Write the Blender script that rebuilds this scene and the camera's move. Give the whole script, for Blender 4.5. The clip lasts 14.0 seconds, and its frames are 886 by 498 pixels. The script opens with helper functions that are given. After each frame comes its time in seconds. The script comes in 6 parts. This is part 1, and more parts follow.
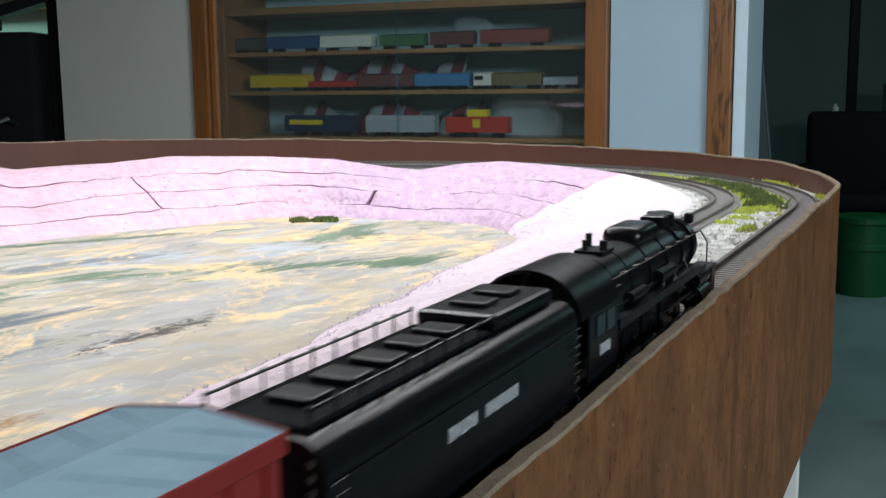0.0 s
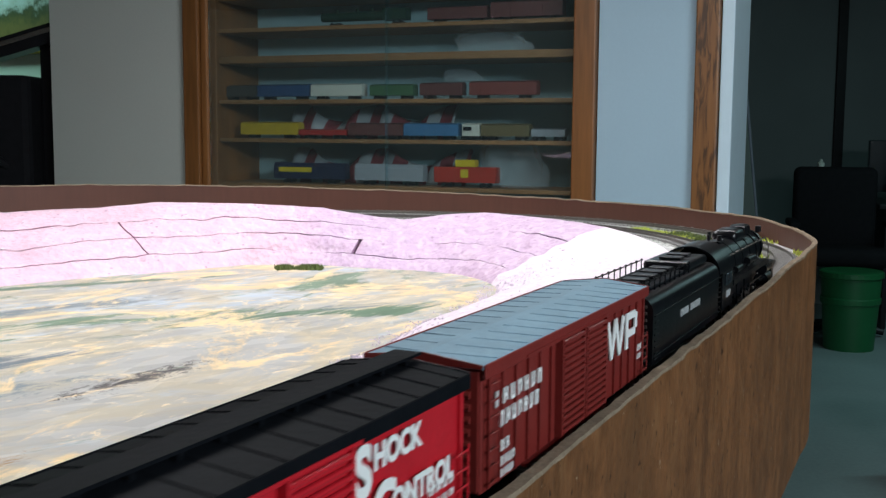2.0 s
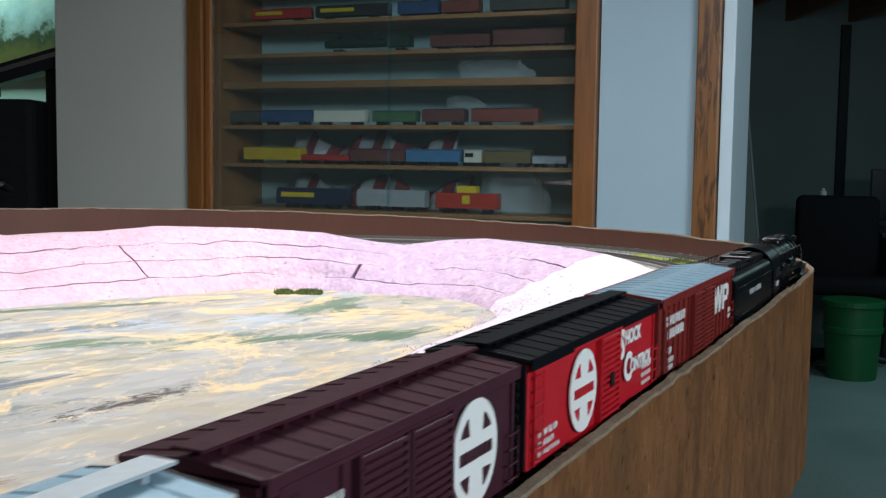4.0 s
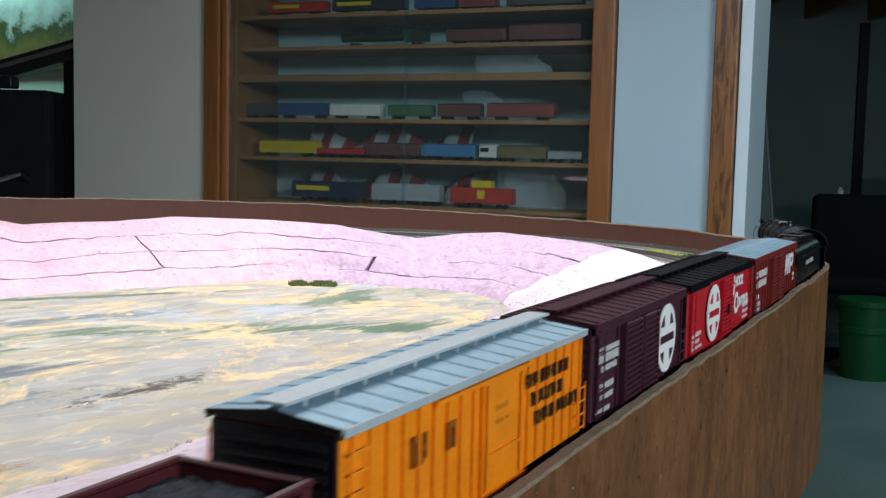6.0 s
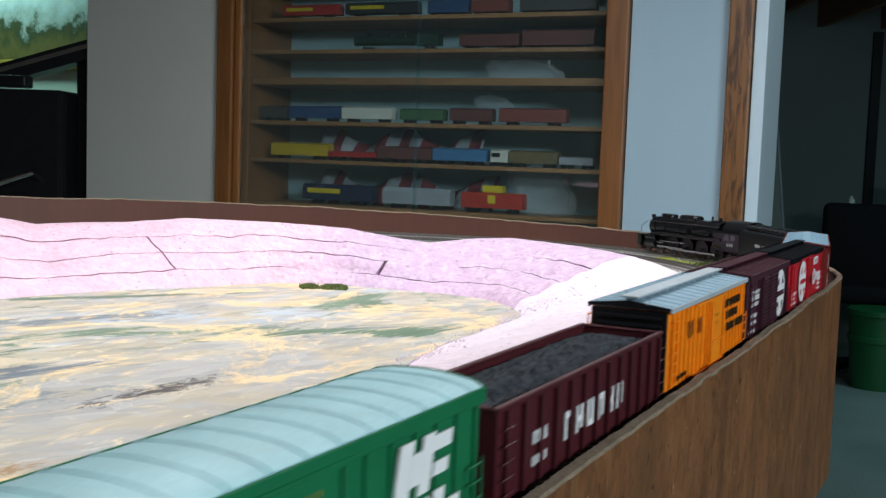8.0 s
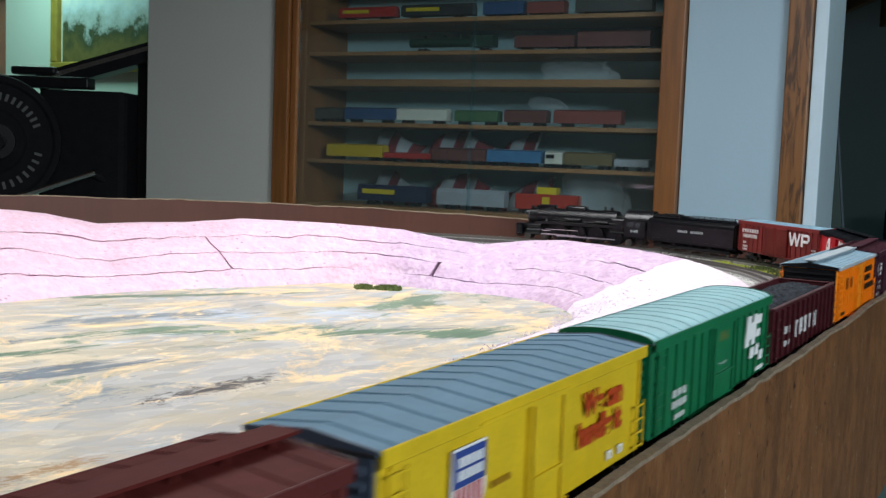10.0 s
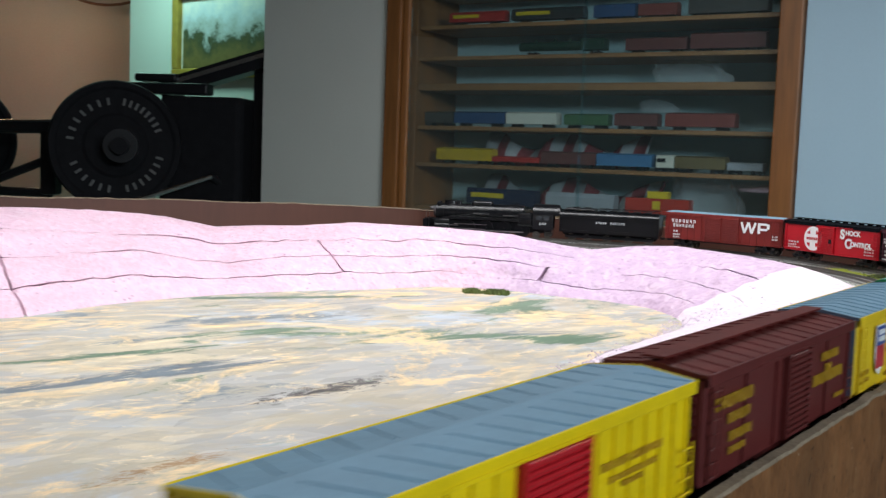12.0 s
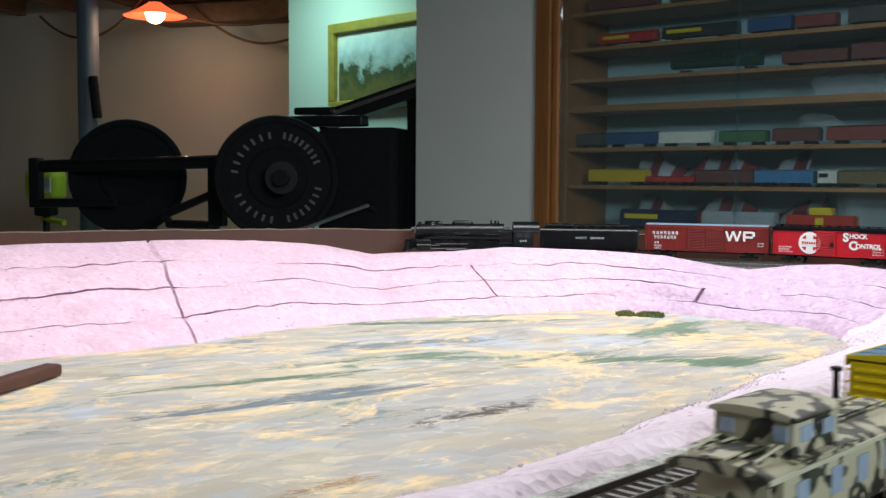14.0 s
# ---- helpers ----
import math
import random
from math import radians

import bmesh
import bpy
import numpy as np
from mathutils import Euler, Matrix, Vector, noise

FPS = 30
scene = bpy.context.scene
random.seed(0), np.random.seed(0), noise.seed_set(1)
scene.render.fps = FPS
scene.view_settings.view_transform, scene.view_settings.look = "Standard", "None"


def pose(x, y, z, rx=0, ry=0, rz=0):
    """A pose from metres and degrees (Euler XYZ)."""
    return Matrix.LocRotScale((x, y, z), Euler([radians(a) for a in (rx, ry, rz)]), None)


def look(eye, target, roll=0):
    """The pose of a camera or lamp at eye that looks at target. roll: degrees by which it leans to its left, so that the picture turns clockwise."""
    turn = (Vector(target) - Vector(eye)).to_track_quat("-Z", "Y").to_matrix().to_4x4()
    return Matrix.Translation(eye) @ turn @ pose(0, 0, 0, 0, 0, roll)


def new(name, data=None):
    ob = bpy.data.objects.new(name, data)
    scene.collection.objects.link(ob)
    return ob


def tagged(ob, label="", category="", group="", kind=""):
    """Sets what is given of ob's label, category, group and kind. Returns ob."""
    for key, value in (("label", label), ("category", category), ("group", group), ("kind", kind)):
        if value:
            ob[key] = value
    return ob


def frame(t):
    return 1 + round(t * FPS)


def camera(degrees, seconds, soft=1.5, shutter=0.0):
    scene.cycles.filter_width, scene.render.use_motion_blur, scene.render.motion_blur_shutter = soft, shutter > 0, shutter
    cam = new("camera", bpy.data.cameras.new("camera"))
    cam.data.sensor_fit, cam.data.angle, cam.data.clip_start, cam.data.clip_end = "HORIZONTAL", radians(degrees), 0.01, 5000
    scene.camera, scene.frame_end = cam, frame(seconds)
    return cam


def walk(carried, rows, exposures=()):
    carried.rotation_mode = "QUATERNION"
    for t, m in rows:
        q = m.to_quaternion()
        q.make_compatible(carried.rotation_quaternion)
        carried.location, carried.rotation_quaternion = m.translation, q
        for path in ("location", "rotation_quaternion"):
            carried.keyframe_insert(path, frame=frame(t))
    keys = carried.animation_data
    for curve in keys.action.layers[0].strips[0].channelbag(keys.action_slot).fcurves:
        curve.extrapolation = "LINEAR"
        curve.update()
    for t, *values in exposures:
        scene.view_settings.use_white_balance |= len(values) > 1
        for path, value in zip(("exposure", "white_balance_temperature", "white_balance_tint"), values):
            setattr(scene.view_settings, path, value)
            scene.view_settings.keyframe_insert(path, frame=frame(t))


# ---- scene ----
cam = camera(45.2, 14.0, soft=1.35, shutter=0.7)
PATH = [
    (0, (-0.009, 0.019, 1.096), (0.013, 1.996, 0.792), -0.6),
    (0.5, (-0.006, 0.015, 1.096), (0.025, 1.996, 0.827), -0.1),
    (1, (-0.006, 0.012, 1.099), (0.022, 1.997, 0.853), 0.1),
    (1.5, (-0.004, 0.01, 1.1), (0.024, 1.996, 0.866), 0.4),
    (2, (-0.003, 0.009, 1.1), (0.04, 1.997, 0.885), 0.4),
    (2.5, (-0.001, 0.008, 1.099), (0.051, 1.997, 0.898), 0.4),
    (3, (-0.001, 0.005, 1.099), (0.053, 1.997, 0.919), 0.6),
    (3.2, (0.003, 0.004, 1.1), (0.052, 1.996, 0.927), 0.5),
    (5.5, (-0.001, 0.004, 1.099), (0.012, 1.997, 0.935), 1.4),
    (6, (0.002, 0.002, 1.097), (0.012, 1.994, 0.922), 1.3),
    (6.5, (-0.001, 0.003, 1.097), (0.015, 1.995, 0.919), 1.5),
    (7, (0.002, -0.001, 1.099), (0.014, 1.992, 0.927), 1.5),
    (7.5, (0.002, 0.0, 1.102), (0.009, 1.993, 0.932), 1.8),
    (8, (-0.001, 0.002, 1.098), (-0.008, 1.995, 0.93), 2.0),
    (8.2, (0.001, 0.002, 1.096), (-0.019, 1.994, 0.922), 2.0),
    (10.5, (-0.001, -0.005, 1.1), (-0.137, 1.983, 0.931), 2.3),
    (11, (-0.001, -0.006, 1.1), (-0.181, 1.979, 0.93), 2.4),
    (11.5, (0.0, -0.009, 1.099), (-0.25, 1.968, 0.923), 2.2),
    (12, (0.0, -0.011, 1.103), (-0.31, 1.957, 0.93), 2.1),
    (12.5, (0.002, -0.013, 1.098), (-0.39, 1.941, 0.939), 1.9),
    (13, (0.004, -0.02, 1.103), (-0.478, 1.917, 0.97), 1.4),
    (13.5, (0.006, -0.02, 1.104), (-0.538, 1.899, 0.968), 0.9),
    (14, (0.006, -0.021, 1.105), (-0.588, 1.884, 0.97), 0.3),
]
walk(cam, [(t, look(eye, aim, roll)) for t, eye, aim, roll in PATH])

# ---- light ----
world = bpy.data.worlds.new("world")
scene.world = world
world.use_nodes = True
world.node_tree.nodes["Background"].inputs[0].default_value = (0.55, 0.75, 0.85, 1)
world.node_tree.nodes["Background"].inputs[1].default_value = 0.02


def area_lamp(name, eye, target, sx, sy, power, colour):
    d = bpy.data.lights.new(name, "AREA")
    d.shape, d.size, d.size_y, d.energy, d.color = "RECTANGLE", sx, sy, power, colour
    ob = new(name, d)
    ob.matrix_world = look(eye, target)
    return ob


# shop lights hung over the layout, strip light in the back room; unseen fill lamps added behind the camera and in the
# store
area_lamp("layout_light_far", (0.12, 1.36, 1.80), (0.12, 1.28, 0), 1.2, 0.25, 9.2, (0.97, 0.98, 1.0))
area_lamp("layout_light_near", (-0.58, 0.86, 2.0), (-0.45, 0.70, 0), 1.2, 0.25, 12.3, (0.97, 0.98, 1.0))
# unseen source added to light the car sides and the pale wall
area_lamp("fill_lamp_behind", (1.6, -0.95, 1.80), (0.3, 0.9, 0.95), 1.2, 0.25, 43, (0.80, 0.93, 1.0))
area_lamp("strip_light_back", (-1.85, 3.62, 1.97), (-1.80, 3.9, 0), 0.4, 0.25, 6.0, (0.55, 1.0, 0.88))
# unseen source added to lift the dark store room
area_lamp("fill_lamp_store", (2.9, 4.2, 1.97), (2.9, 4.4, 0), 1.0, 0.2, 12.5, (0.55, 0.92, 0.95))


# ---- materials ----
def material(name, colour, rough=0.6, metal=0.0, var=0.12, scale=30.0, bump=0.15, fine=400.0, stretch=None, coat=0.0, emit=None):
    """A surface with soft large variation, fine grain and relief; stretch draws the grain out along z."""
    m = bpy.data.materials.new(name)
    m.use_nodes = True
    nt = m.node_tree
    n, l = nt.nodes, nt.links
    b = n["Principled BSDF"]
    tc = n.new("ShaderNodeTexCoord")
    mp = n.new("ShaderNodeMapping")
    l.new(tc.outputs["Object"], mp.inputs[0])
    if stretch:
        mp.inputs["Scale"].default_value = stretch
    a = n.new("ShaderNodeTexNoise")
    a.inputs["Scale"].default_value, a.inputs["Detail"].default_value = scale, 4
    g = n.new("ShaderNodeTexNoise")
    g.inputs["Scale"].default_value, g.inputs["Detail"].default_value = fine, 3
    l.new(mp.outputs[0], a.inputs["Vector"])
    l.new(mp.outputs[0], g.inputs["Vector"])
    mix = n.new("ShaderNodeMix")
    mix.data_type = "FLOAT"
    mix.inputs[0].default_value = 0.4
    l.new(a.outputs["Fac"], mix.inputs[2])
    l.new(g.outputs["Fac"], mix.inputs[3])
    ramp = n.new("ShaderNodeValToRGB")
    e = ramp.color_ramp.elements
    e[0].position, e[1].position = 0.3, 0.7
    e[0].color = (*[max(0, c * (1 - var)) for c in colour], 1)
    e[1].color = (*[min(1, c * (1 + var)) for c in colour], 1)
    l.new(mix.outputs[0], ramp.inputs[0])
    l.new(ramp.outputs[0], b.inputs["Base Color"])
    b.inputs["Roughness"].default_value, b.inputs["Metallic"].default_value = rough, metal
    b.inputs["Coat Weight"].default_value = coat
    if bump:
        bp = n.new("ShaderNodeBump")
        bp.inputs["Strength"].default_value, bp.inputs["Distance"].default_value = bump, 0.002
        l.new(mix.outputs[0], bp.inputs["Height"])
        l.new(bp.outputs[0], b.inputs["Normal"])
    if emit:
        b.inputs["Emission Color"].default_value, b.inputs["Emission Strength"].default_value = (*emit[:3], 1), emit[3]
    return m


def glass(name, tint=(0.9, 0.97, 0.97), haze=0.0):
    m = bpy.data.materials.new(name)
    m.use_nodes = True
    n, l = m.node_tree.nodes, m.node_tree.links
    n.remove(n["Principled BSDF"])
    t, g, mx, lw = (n.new(k) for k in ("ShaderNodeBsdfTransparent", "ShaderNodeBsdfGlossy", "ShaderNodeMixShader", "ShaderNodeFresnel"))
    t.inputs[0].default_value = (*tint, 1)
    g.inputs["Roughness"].default_value = 0.03
    lw.inputs[0].default_value = 1.7
    l.new(lw.outputs[0], mx.inputs[0])
    l.new(t.outputs[0], mx.inputs[1])
    l.new(g.outputs[0], mx.inputs[2])
    last = mx
    if haze:
        # pale diffuse layer stands in for bluish reflections hazing the panes
        film, dm = n.new("ShaderNodeBsdfDiffuse"), n.new("ShaderNodeMixShader")
        film.inputs[0].default_value = (0.55, 0.75, 0.80, 1)
        dm.inputs[0].default_value = haze
        l.new(mx.outputs[0], dm.inputs[1])
        l.new(film.outputs[0], dm.inputs[2])
        last = dm
    l.new(last.outputs[0], n["Material Output"].inputs[0])
    return m


BOARD_TOP = 0.928


def painted_board():
    """Strand board with worn washes of grey, blue, tan and green brushed across it."""
    m = bpy.data.materials.new("painted_board")
    m.use_nodes = True
    nt = m.node_tree
    n, l = nt.nodes, nt.links
    b = n["Principled BSDF"]
    tc, turn = n.new("ShaderNodeTexCoord"), n.new("ShaderNodeMapping")
    turn.inputs["Rotation"].default_value = (0, 0, radians(-50))
    l.new(tc.outputs["Object"], turn.inputs[0])

    def streak(sx, sy, detail, rough=0.55, dist=0.0, shift=0.0):
        mp, t = n.new("ShaderNodeMapping"), n.new("ShaderNodeTexNoise")
        mp.inputs["Scale"].default_value, mp.inputs["Location"].default_value = (sx, sy, 1), (shift, shift * 0.7, 0)
        t.inputs["Scale"].default_value, t.inputs["Detail"].default_value = 1, detail
        t.inputs["Roughness"].default_value, t.inputs["Distortion"].default_value = rough, dist
        l.new(turn.outputs[0], mp.inputs[0])
        l.new(mp.outputs[0], t.inputs["Vector"])
        return t.outputs["Fac"]

    def band(value, lo, hi):
        r = n.new("ShaderNodeMapRange")
        r.inputs[1].default_value, r.inputs[2].default_value = lo, hi
        l.new(value, r.inputs[0])
        return r.outputs[0]

    def over(below, colour, fac):
        mx = n.new("ShaderNodeMix")
        mx.data_type = "RGBA"
        if isinstance(below, tuple):
            mx.inputs[6].default_value = (*below, 1)
        else:
            l.new(below, mx.inputs[6])
        mx.inputs[7].default_value = (*colour, 1)
        l.new(fac, mx.inputs[0])
        return mx.outputs[2]

    c = over((0.48, 0.41, 0.30), (0.62, 0.53, 0.39), band(streak(18, 36, 7, 0.75, 0.6), 0.34, 0.66))
    c = over(c, (0.41, 0.40, 0.385), band(streak(3.6, 6.5, 12, 0.70, 1.2), 0.43, 0.54))
    c = over(c, (0.43, 0.48, 0.54), band(streak(3.2, 6, 12, 0.72, 1.2, 3.1), 0.52, 0.62))
    c = over(c, (0.45, 0.40, 0.31), band(streak(6, 10, 12, 0.76, 1.0, 7.7), 0.51, 0.60))
    c = over(c, (0.16, 0.23, 0.16), band(streak(2.8, 7, 12, 0.75, 1.1, 11.3), 0.565, 0.61))
    c = over(c, (0.21, 0.24, 0.26), band(streak(3.4, 8, 12, 0.75, 1.1, 21.9), 0.57, 0.62))
    c = over(c, (0.76, 0.57, 0.33), band(streak(5.6, 9, 12, 0.76, 1.6, 5.5), 0.52, 0.60))
    c = over(c, (0.76, 0.62, 0.42), band(streak(14, 21, 12, 0.80, 1.4, 15.5), 0.575, 0.63))
    c = over(c, (0.12, 0.10, 0.09), band(streak(26, 48, 10, 0.84, 1.2, 2.2), 0.65, 0.68))
    c = over(c, (0.38, 0.22, 0.10), band(streak(30, 55, 10, 0.84, 1.2, 32.2), 0.655, 0.69))
    def patch(cx, cy, length, width, angle, lo, hi, value):
        """A ragged patch round one spot of the board."""
        mp, g, ad = n.new("ShaderNodeMapping"), n.new("ShaderNodeVectorMath"), n.new("ShaderNodeMath")
        mp.vector_type = "TEXTURE"
        mp.inputs["Location"].default_value, mp.inputs["Rotation"].default_value, mp.inputs["Scale"].default_value = (cx, cy, BOARD_TOP), (0, 0, radians(angle)), (length, width, 1)
        l.new(tc.outputs["Object"], mp.inputs[0])
        g.operation = "LENGTH"
        l.new(mp.outputs[0], g.inputs[0])
        ad.operation = "MULTIPLY_ADD"
        ad.inputs[1].default_value = -0.28
        l.new(g.outputs["Value"], ad.inputs[0])
        l.new(value, ad.inputs[2])
        return band(ad.outputs[0], lo, hi)

    ragged, scratch = streak(7, 26, 10, 0.78, 0.6, 9.9), streak(34, 70, 12, 0.88, 1.4, 4.2)
    c = over(c, (0.15, 0.18, 0.21), patch(-0.35, 0.74, 0.18, 0.042, 48, 0.35, 0.41, ragged))
    c = over(c, (0.12, 0.19, 0.125), patch(-0.40, 0.82, 0.24, 0.018, 47, 0.35, 0.41, ragged))
    c = over(c, (0.12, 0.19, 0.125), patch(-0.06, 1.03, 0.16, 0.045, 20, 0.35, 0.41, ragged))
    c = over(c, (0.14, 0.20, 0.14), patch(-0.40, 1.20, 0.26, 0.02, 28, 0.35, 0.41, ragged))
    c = over(c, (0.07, 0.06, 0.06), patch(-0.20, 0.745, 0.16, 0.036, 58, 0.405, 0.44, scratch))
    c = over(c, (0.33, 0.19, 0.08), patch(-0.235, 0.53, 0.10, 0.02, 60, 0.40, 0.46, scratch))
    vo = n.new("ShaderNodeTexVoronoi")
    vm = n.new("ShaderNodeMapping")
    vm.inputs["Scale"].default_value = (30, 75, 1)
    l.new(turn.outputs[0], vm.inputs[0])
    l.new(vm.outputs[0], vo.inputs["Vector"])
    vo.inputs["Scale"].default_value = 1
    sp = n.new("ShaderNodeSeparateColor")
    l.new(vo.outputs["Color"], sp.inputs[0])
    hv = n.new("ShaderNodeHueSaturation")
    vr = n.new("ShaderNodeMapRange")
    vr.inputs[3].default_value, vr.inputs[4].default_value = 0.94, 1.22
    l.new(sp.outputs[0], vr.inputs[0])
    l.new(vr.outputs[0], hv.inputs["Value"])
    l.new(c, hv.inputs["Color"])
    l.new(hv.outputs[0], b.inputs["Base Color"])
    b.inputs["Roughness"].default_value = 0.55
    bp = n.new("ShaderNodeBump")
    bp.inputs["Strength"].default_value, bp.inputs["Distance"].default_value = 0.35, 0.002
    l.new(streak(14, 60, 6, 0.7), bp.inputs["Height"])
    l.new(bp.outputs[0], b.inputs["Normal"])
    return m


def foam_material(name, colour, bend_dim):
    """Insulation foam, sanded and pitted; a mauve tint in the colour dims one bend."""
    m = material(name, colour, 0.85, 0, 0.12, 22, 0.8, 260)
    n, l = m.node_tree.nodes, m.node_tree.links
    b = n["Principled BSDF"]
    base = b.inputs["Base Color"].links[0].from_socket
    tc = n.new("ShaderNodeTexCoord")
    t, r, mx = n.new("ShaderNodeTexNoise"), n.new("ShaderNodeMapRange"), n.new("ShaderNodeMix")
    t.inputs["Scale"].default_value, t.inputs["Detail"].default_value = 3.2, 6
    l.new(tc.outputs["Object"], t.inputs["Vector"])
    r.inputs[1].default_value, r.inputs[2].default_value, r.inputs[4].default_value = 0.30, 0.62, bend_dim
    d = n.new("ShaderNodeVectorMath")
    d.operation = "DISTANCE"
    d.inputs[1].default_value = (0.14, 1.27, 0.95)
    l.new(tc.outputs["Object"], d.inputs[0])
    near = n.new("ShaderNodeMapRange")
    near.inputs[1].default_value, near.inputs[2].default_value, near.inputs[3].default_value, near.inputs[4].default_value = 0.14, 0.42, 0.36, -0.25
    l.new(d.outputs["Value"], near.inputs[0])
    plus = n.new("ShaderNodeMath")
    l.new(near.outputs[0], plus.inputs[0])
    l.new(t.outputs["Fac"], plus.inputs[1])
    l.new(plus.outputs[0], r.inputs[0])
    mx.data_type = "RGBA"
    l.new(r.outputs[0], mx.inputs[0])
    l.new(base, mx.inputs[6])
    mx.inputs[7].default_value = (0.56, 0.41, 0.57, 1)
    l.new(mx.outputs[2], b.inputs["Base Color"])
    # torn pits, darker than the sanded skin
    pit, pr, gate, mul, mx2 = n.new("ShaderNodeTexVoronoi"), n.new("ShaderNodeMapRange"), n.new("ShaderNodeMapRange"), n.new("ShaderNodeMath"), n.new("ShaderNodeMix")
    pit.inputs["Scale"].default_value = 90
    l.new(tc.outputs["Object"], pit.inputs["Vector"])
    pr.inputs[1].default_value, pr.inputs[2].default_value, pr.inputs[3].default_value, pr.inputs[4].default_value = 0.10, 0.24, 0.75, 0.0
    l.new(pit.outputs["Distance"], pr.inputs[0])
    g2 = n.new("ShaderNodeTexNoise")
    g2.inputs["Scale"].default_value, g2.inputs["Detail"].default_value = 22, 3
    l.new(tc.outputs["Object"], g2.inputs["Vector"])
    gate.inputs[1].default_value, gate.inputs[2].default_value = 0.48, 0.58
    l.new(g2.outputs["Fac"], gate.inputs[0])
    mul.operation = "MULTIPLY"
    l.new(pr.outputs[0], mul.inputs[0])
    l.new(gate.outputs[0], mul.inputs[1])
    mx2.data_type = "RGBA"
    l.new(mul.outputs[0], mx2.inputs[0])
    l.new(mx.outputs[2], mx2.inputs[6])
    mx2.inputs[7].default_value = (0.36, 0.23, 0.34, 1)
    # pale sanding strokes running down the slope
    sm, st, sr, mx3 = n.new("ShaderNodeMapping"), n.new("ShaderNodeTexNoise"), n.new("ShaderNodeMapRange"), n.new("ShaderNodeMix")
    sm.inputs["Scale"].default_value = (80, 80, 6)
    st.inputs["Scale"].default_value, st.inputs["Detail"].default_value, st.inputs["Distortion"].default_value = 1, 6, 0.6
    sr.inputs[1].default_value, sr.inputs[2].default_value, sr.inputs[4].default_value = 0.46, 0.66, 0.5
    l.new(tc.outputs["Object"], sm.inputs[0])
    l.new(sm.outputs[0], st.inputs["Vector"])
    l.new(st.outputs["Fac"], sr.inputs[0])
    mx3.data_type = "RGBA"
    l.new(sr.outputs[0], mx3.inputs[0])
    l.new(mx2.outputs[2], mx3.inputs[6])
    mx3.inputs[7].default_value = (0.80, 0.64, 0.74, 1)
    l.new(mx3.outputs[2], b.inputs["Base Color"])
    v = n.new("ShaderNodeTexVoronoi")
    v.inputs["Scale"].default_value = 130
    l.new(tc.outputs["Object"], v.inputs["Vector"])
    bp = n.new("ShaderNodeBump")
    bp.inputs["Strength"].default_value, bp.inputs["Distance"].default_value = 0.55, 0.004
    l.new(v.outputs["Distance"], bp.inputs["Height"])
    l.new(b.inputs["Normal"].links[0].from_socket, bp.inputs["Normal"])
    l.new(bp.outputs[0], b.inputs["Normal"])
    return m


def picture_material():
    """A landscape in oils: pale sky over dark wooded slopes."""
    m = bpy.data.materials.new("landscape_painting")
    m.use_nodes = True
    n, l = m.node_tree.nodes, m.node_tree.links
    b = n["Principled BSDF"]
    tc, sep, t, ad, r = (n.new(k) for k in ("ShaderNodeTexCoord", "ShaderNodeSeparateXYZ", "ShaderNodeTexNoise", "ShaderNodeMath", "ShaderNodeValToRGB"))
    l.new(tc.outputs["Object"], sep.inputs[0])
    l.new(tc.outputs["Object"], t.inputs["Vector"])
    t.inputs["Scale"].default_value, t.inputs["Detail"].default_value, t.inputs["Roughness"].default_value = 9, 8, 0.7
    ad.operation = "MULTIPLY_ADD"
    ad.inputs[1].default_value = 0.32
    l.new(t.outputs["Fac"], ad.inputs[0])
    l.new(sep.outputs[2], ad.inputs[2])
    e = r.color_ramp.elements
    e[0].position, e[0].color = 0.12, (0.05, 0.06, 0.02, 1)
    e[1].position, e[1].color = 0.45, (0.75, 0.8, 0.72, 1)
    for p, c in ((0.2, (0.16, 0.14, 0.05, 1)), (0.27, (0.05, 0.07, 0.035, 1)), (0.3, (0.35, 0.42, 0.4, 1)), (0.36, (0.5, 0.62, 0.66, 1))):
        k = r.color_ramp.elements.new(p)
        k.color = c
    l.new(ad.outputs[0], r.inputs[0])
    l.new(r.outputs[0], b.inputs["Base Color"])
    b.inputs["Roughness"].default_value = 0.4
    return m


def striped_cloth():
    m = material("striped_cloth", (0.6, 0.6, 0.62), 0.8)
    n, l = m.node_tree.nodes, m.node_tree.links
    tc, w, r = n.new("ShaderNodeTexCoord"), n.new("ShaderNodeTexWave"), n.new("ShaderNodeValToRGB")
    w.inputs["Scale"].default_value, w.inputs["Distortion"].default_value, w.inputs["Detail"].default_value = 4.6, 0.7, 1
    l.new(tc.outputs["Object"], w.inputs["Vector"])
    l.new(w.outputs["Fac"], r.inputs[0])
    e = r.color_ramp.elements
    e[0].position, e[0].color = 0.48, (0.27, 0.04, 0.05, 1)
    e[1].position, e[1].color = 0.52, (0.42, 0.42, 0.43, 1)
    l.new(r.outputs[0], n["Principled BSDF"].inputs["Base Color"])
    return m


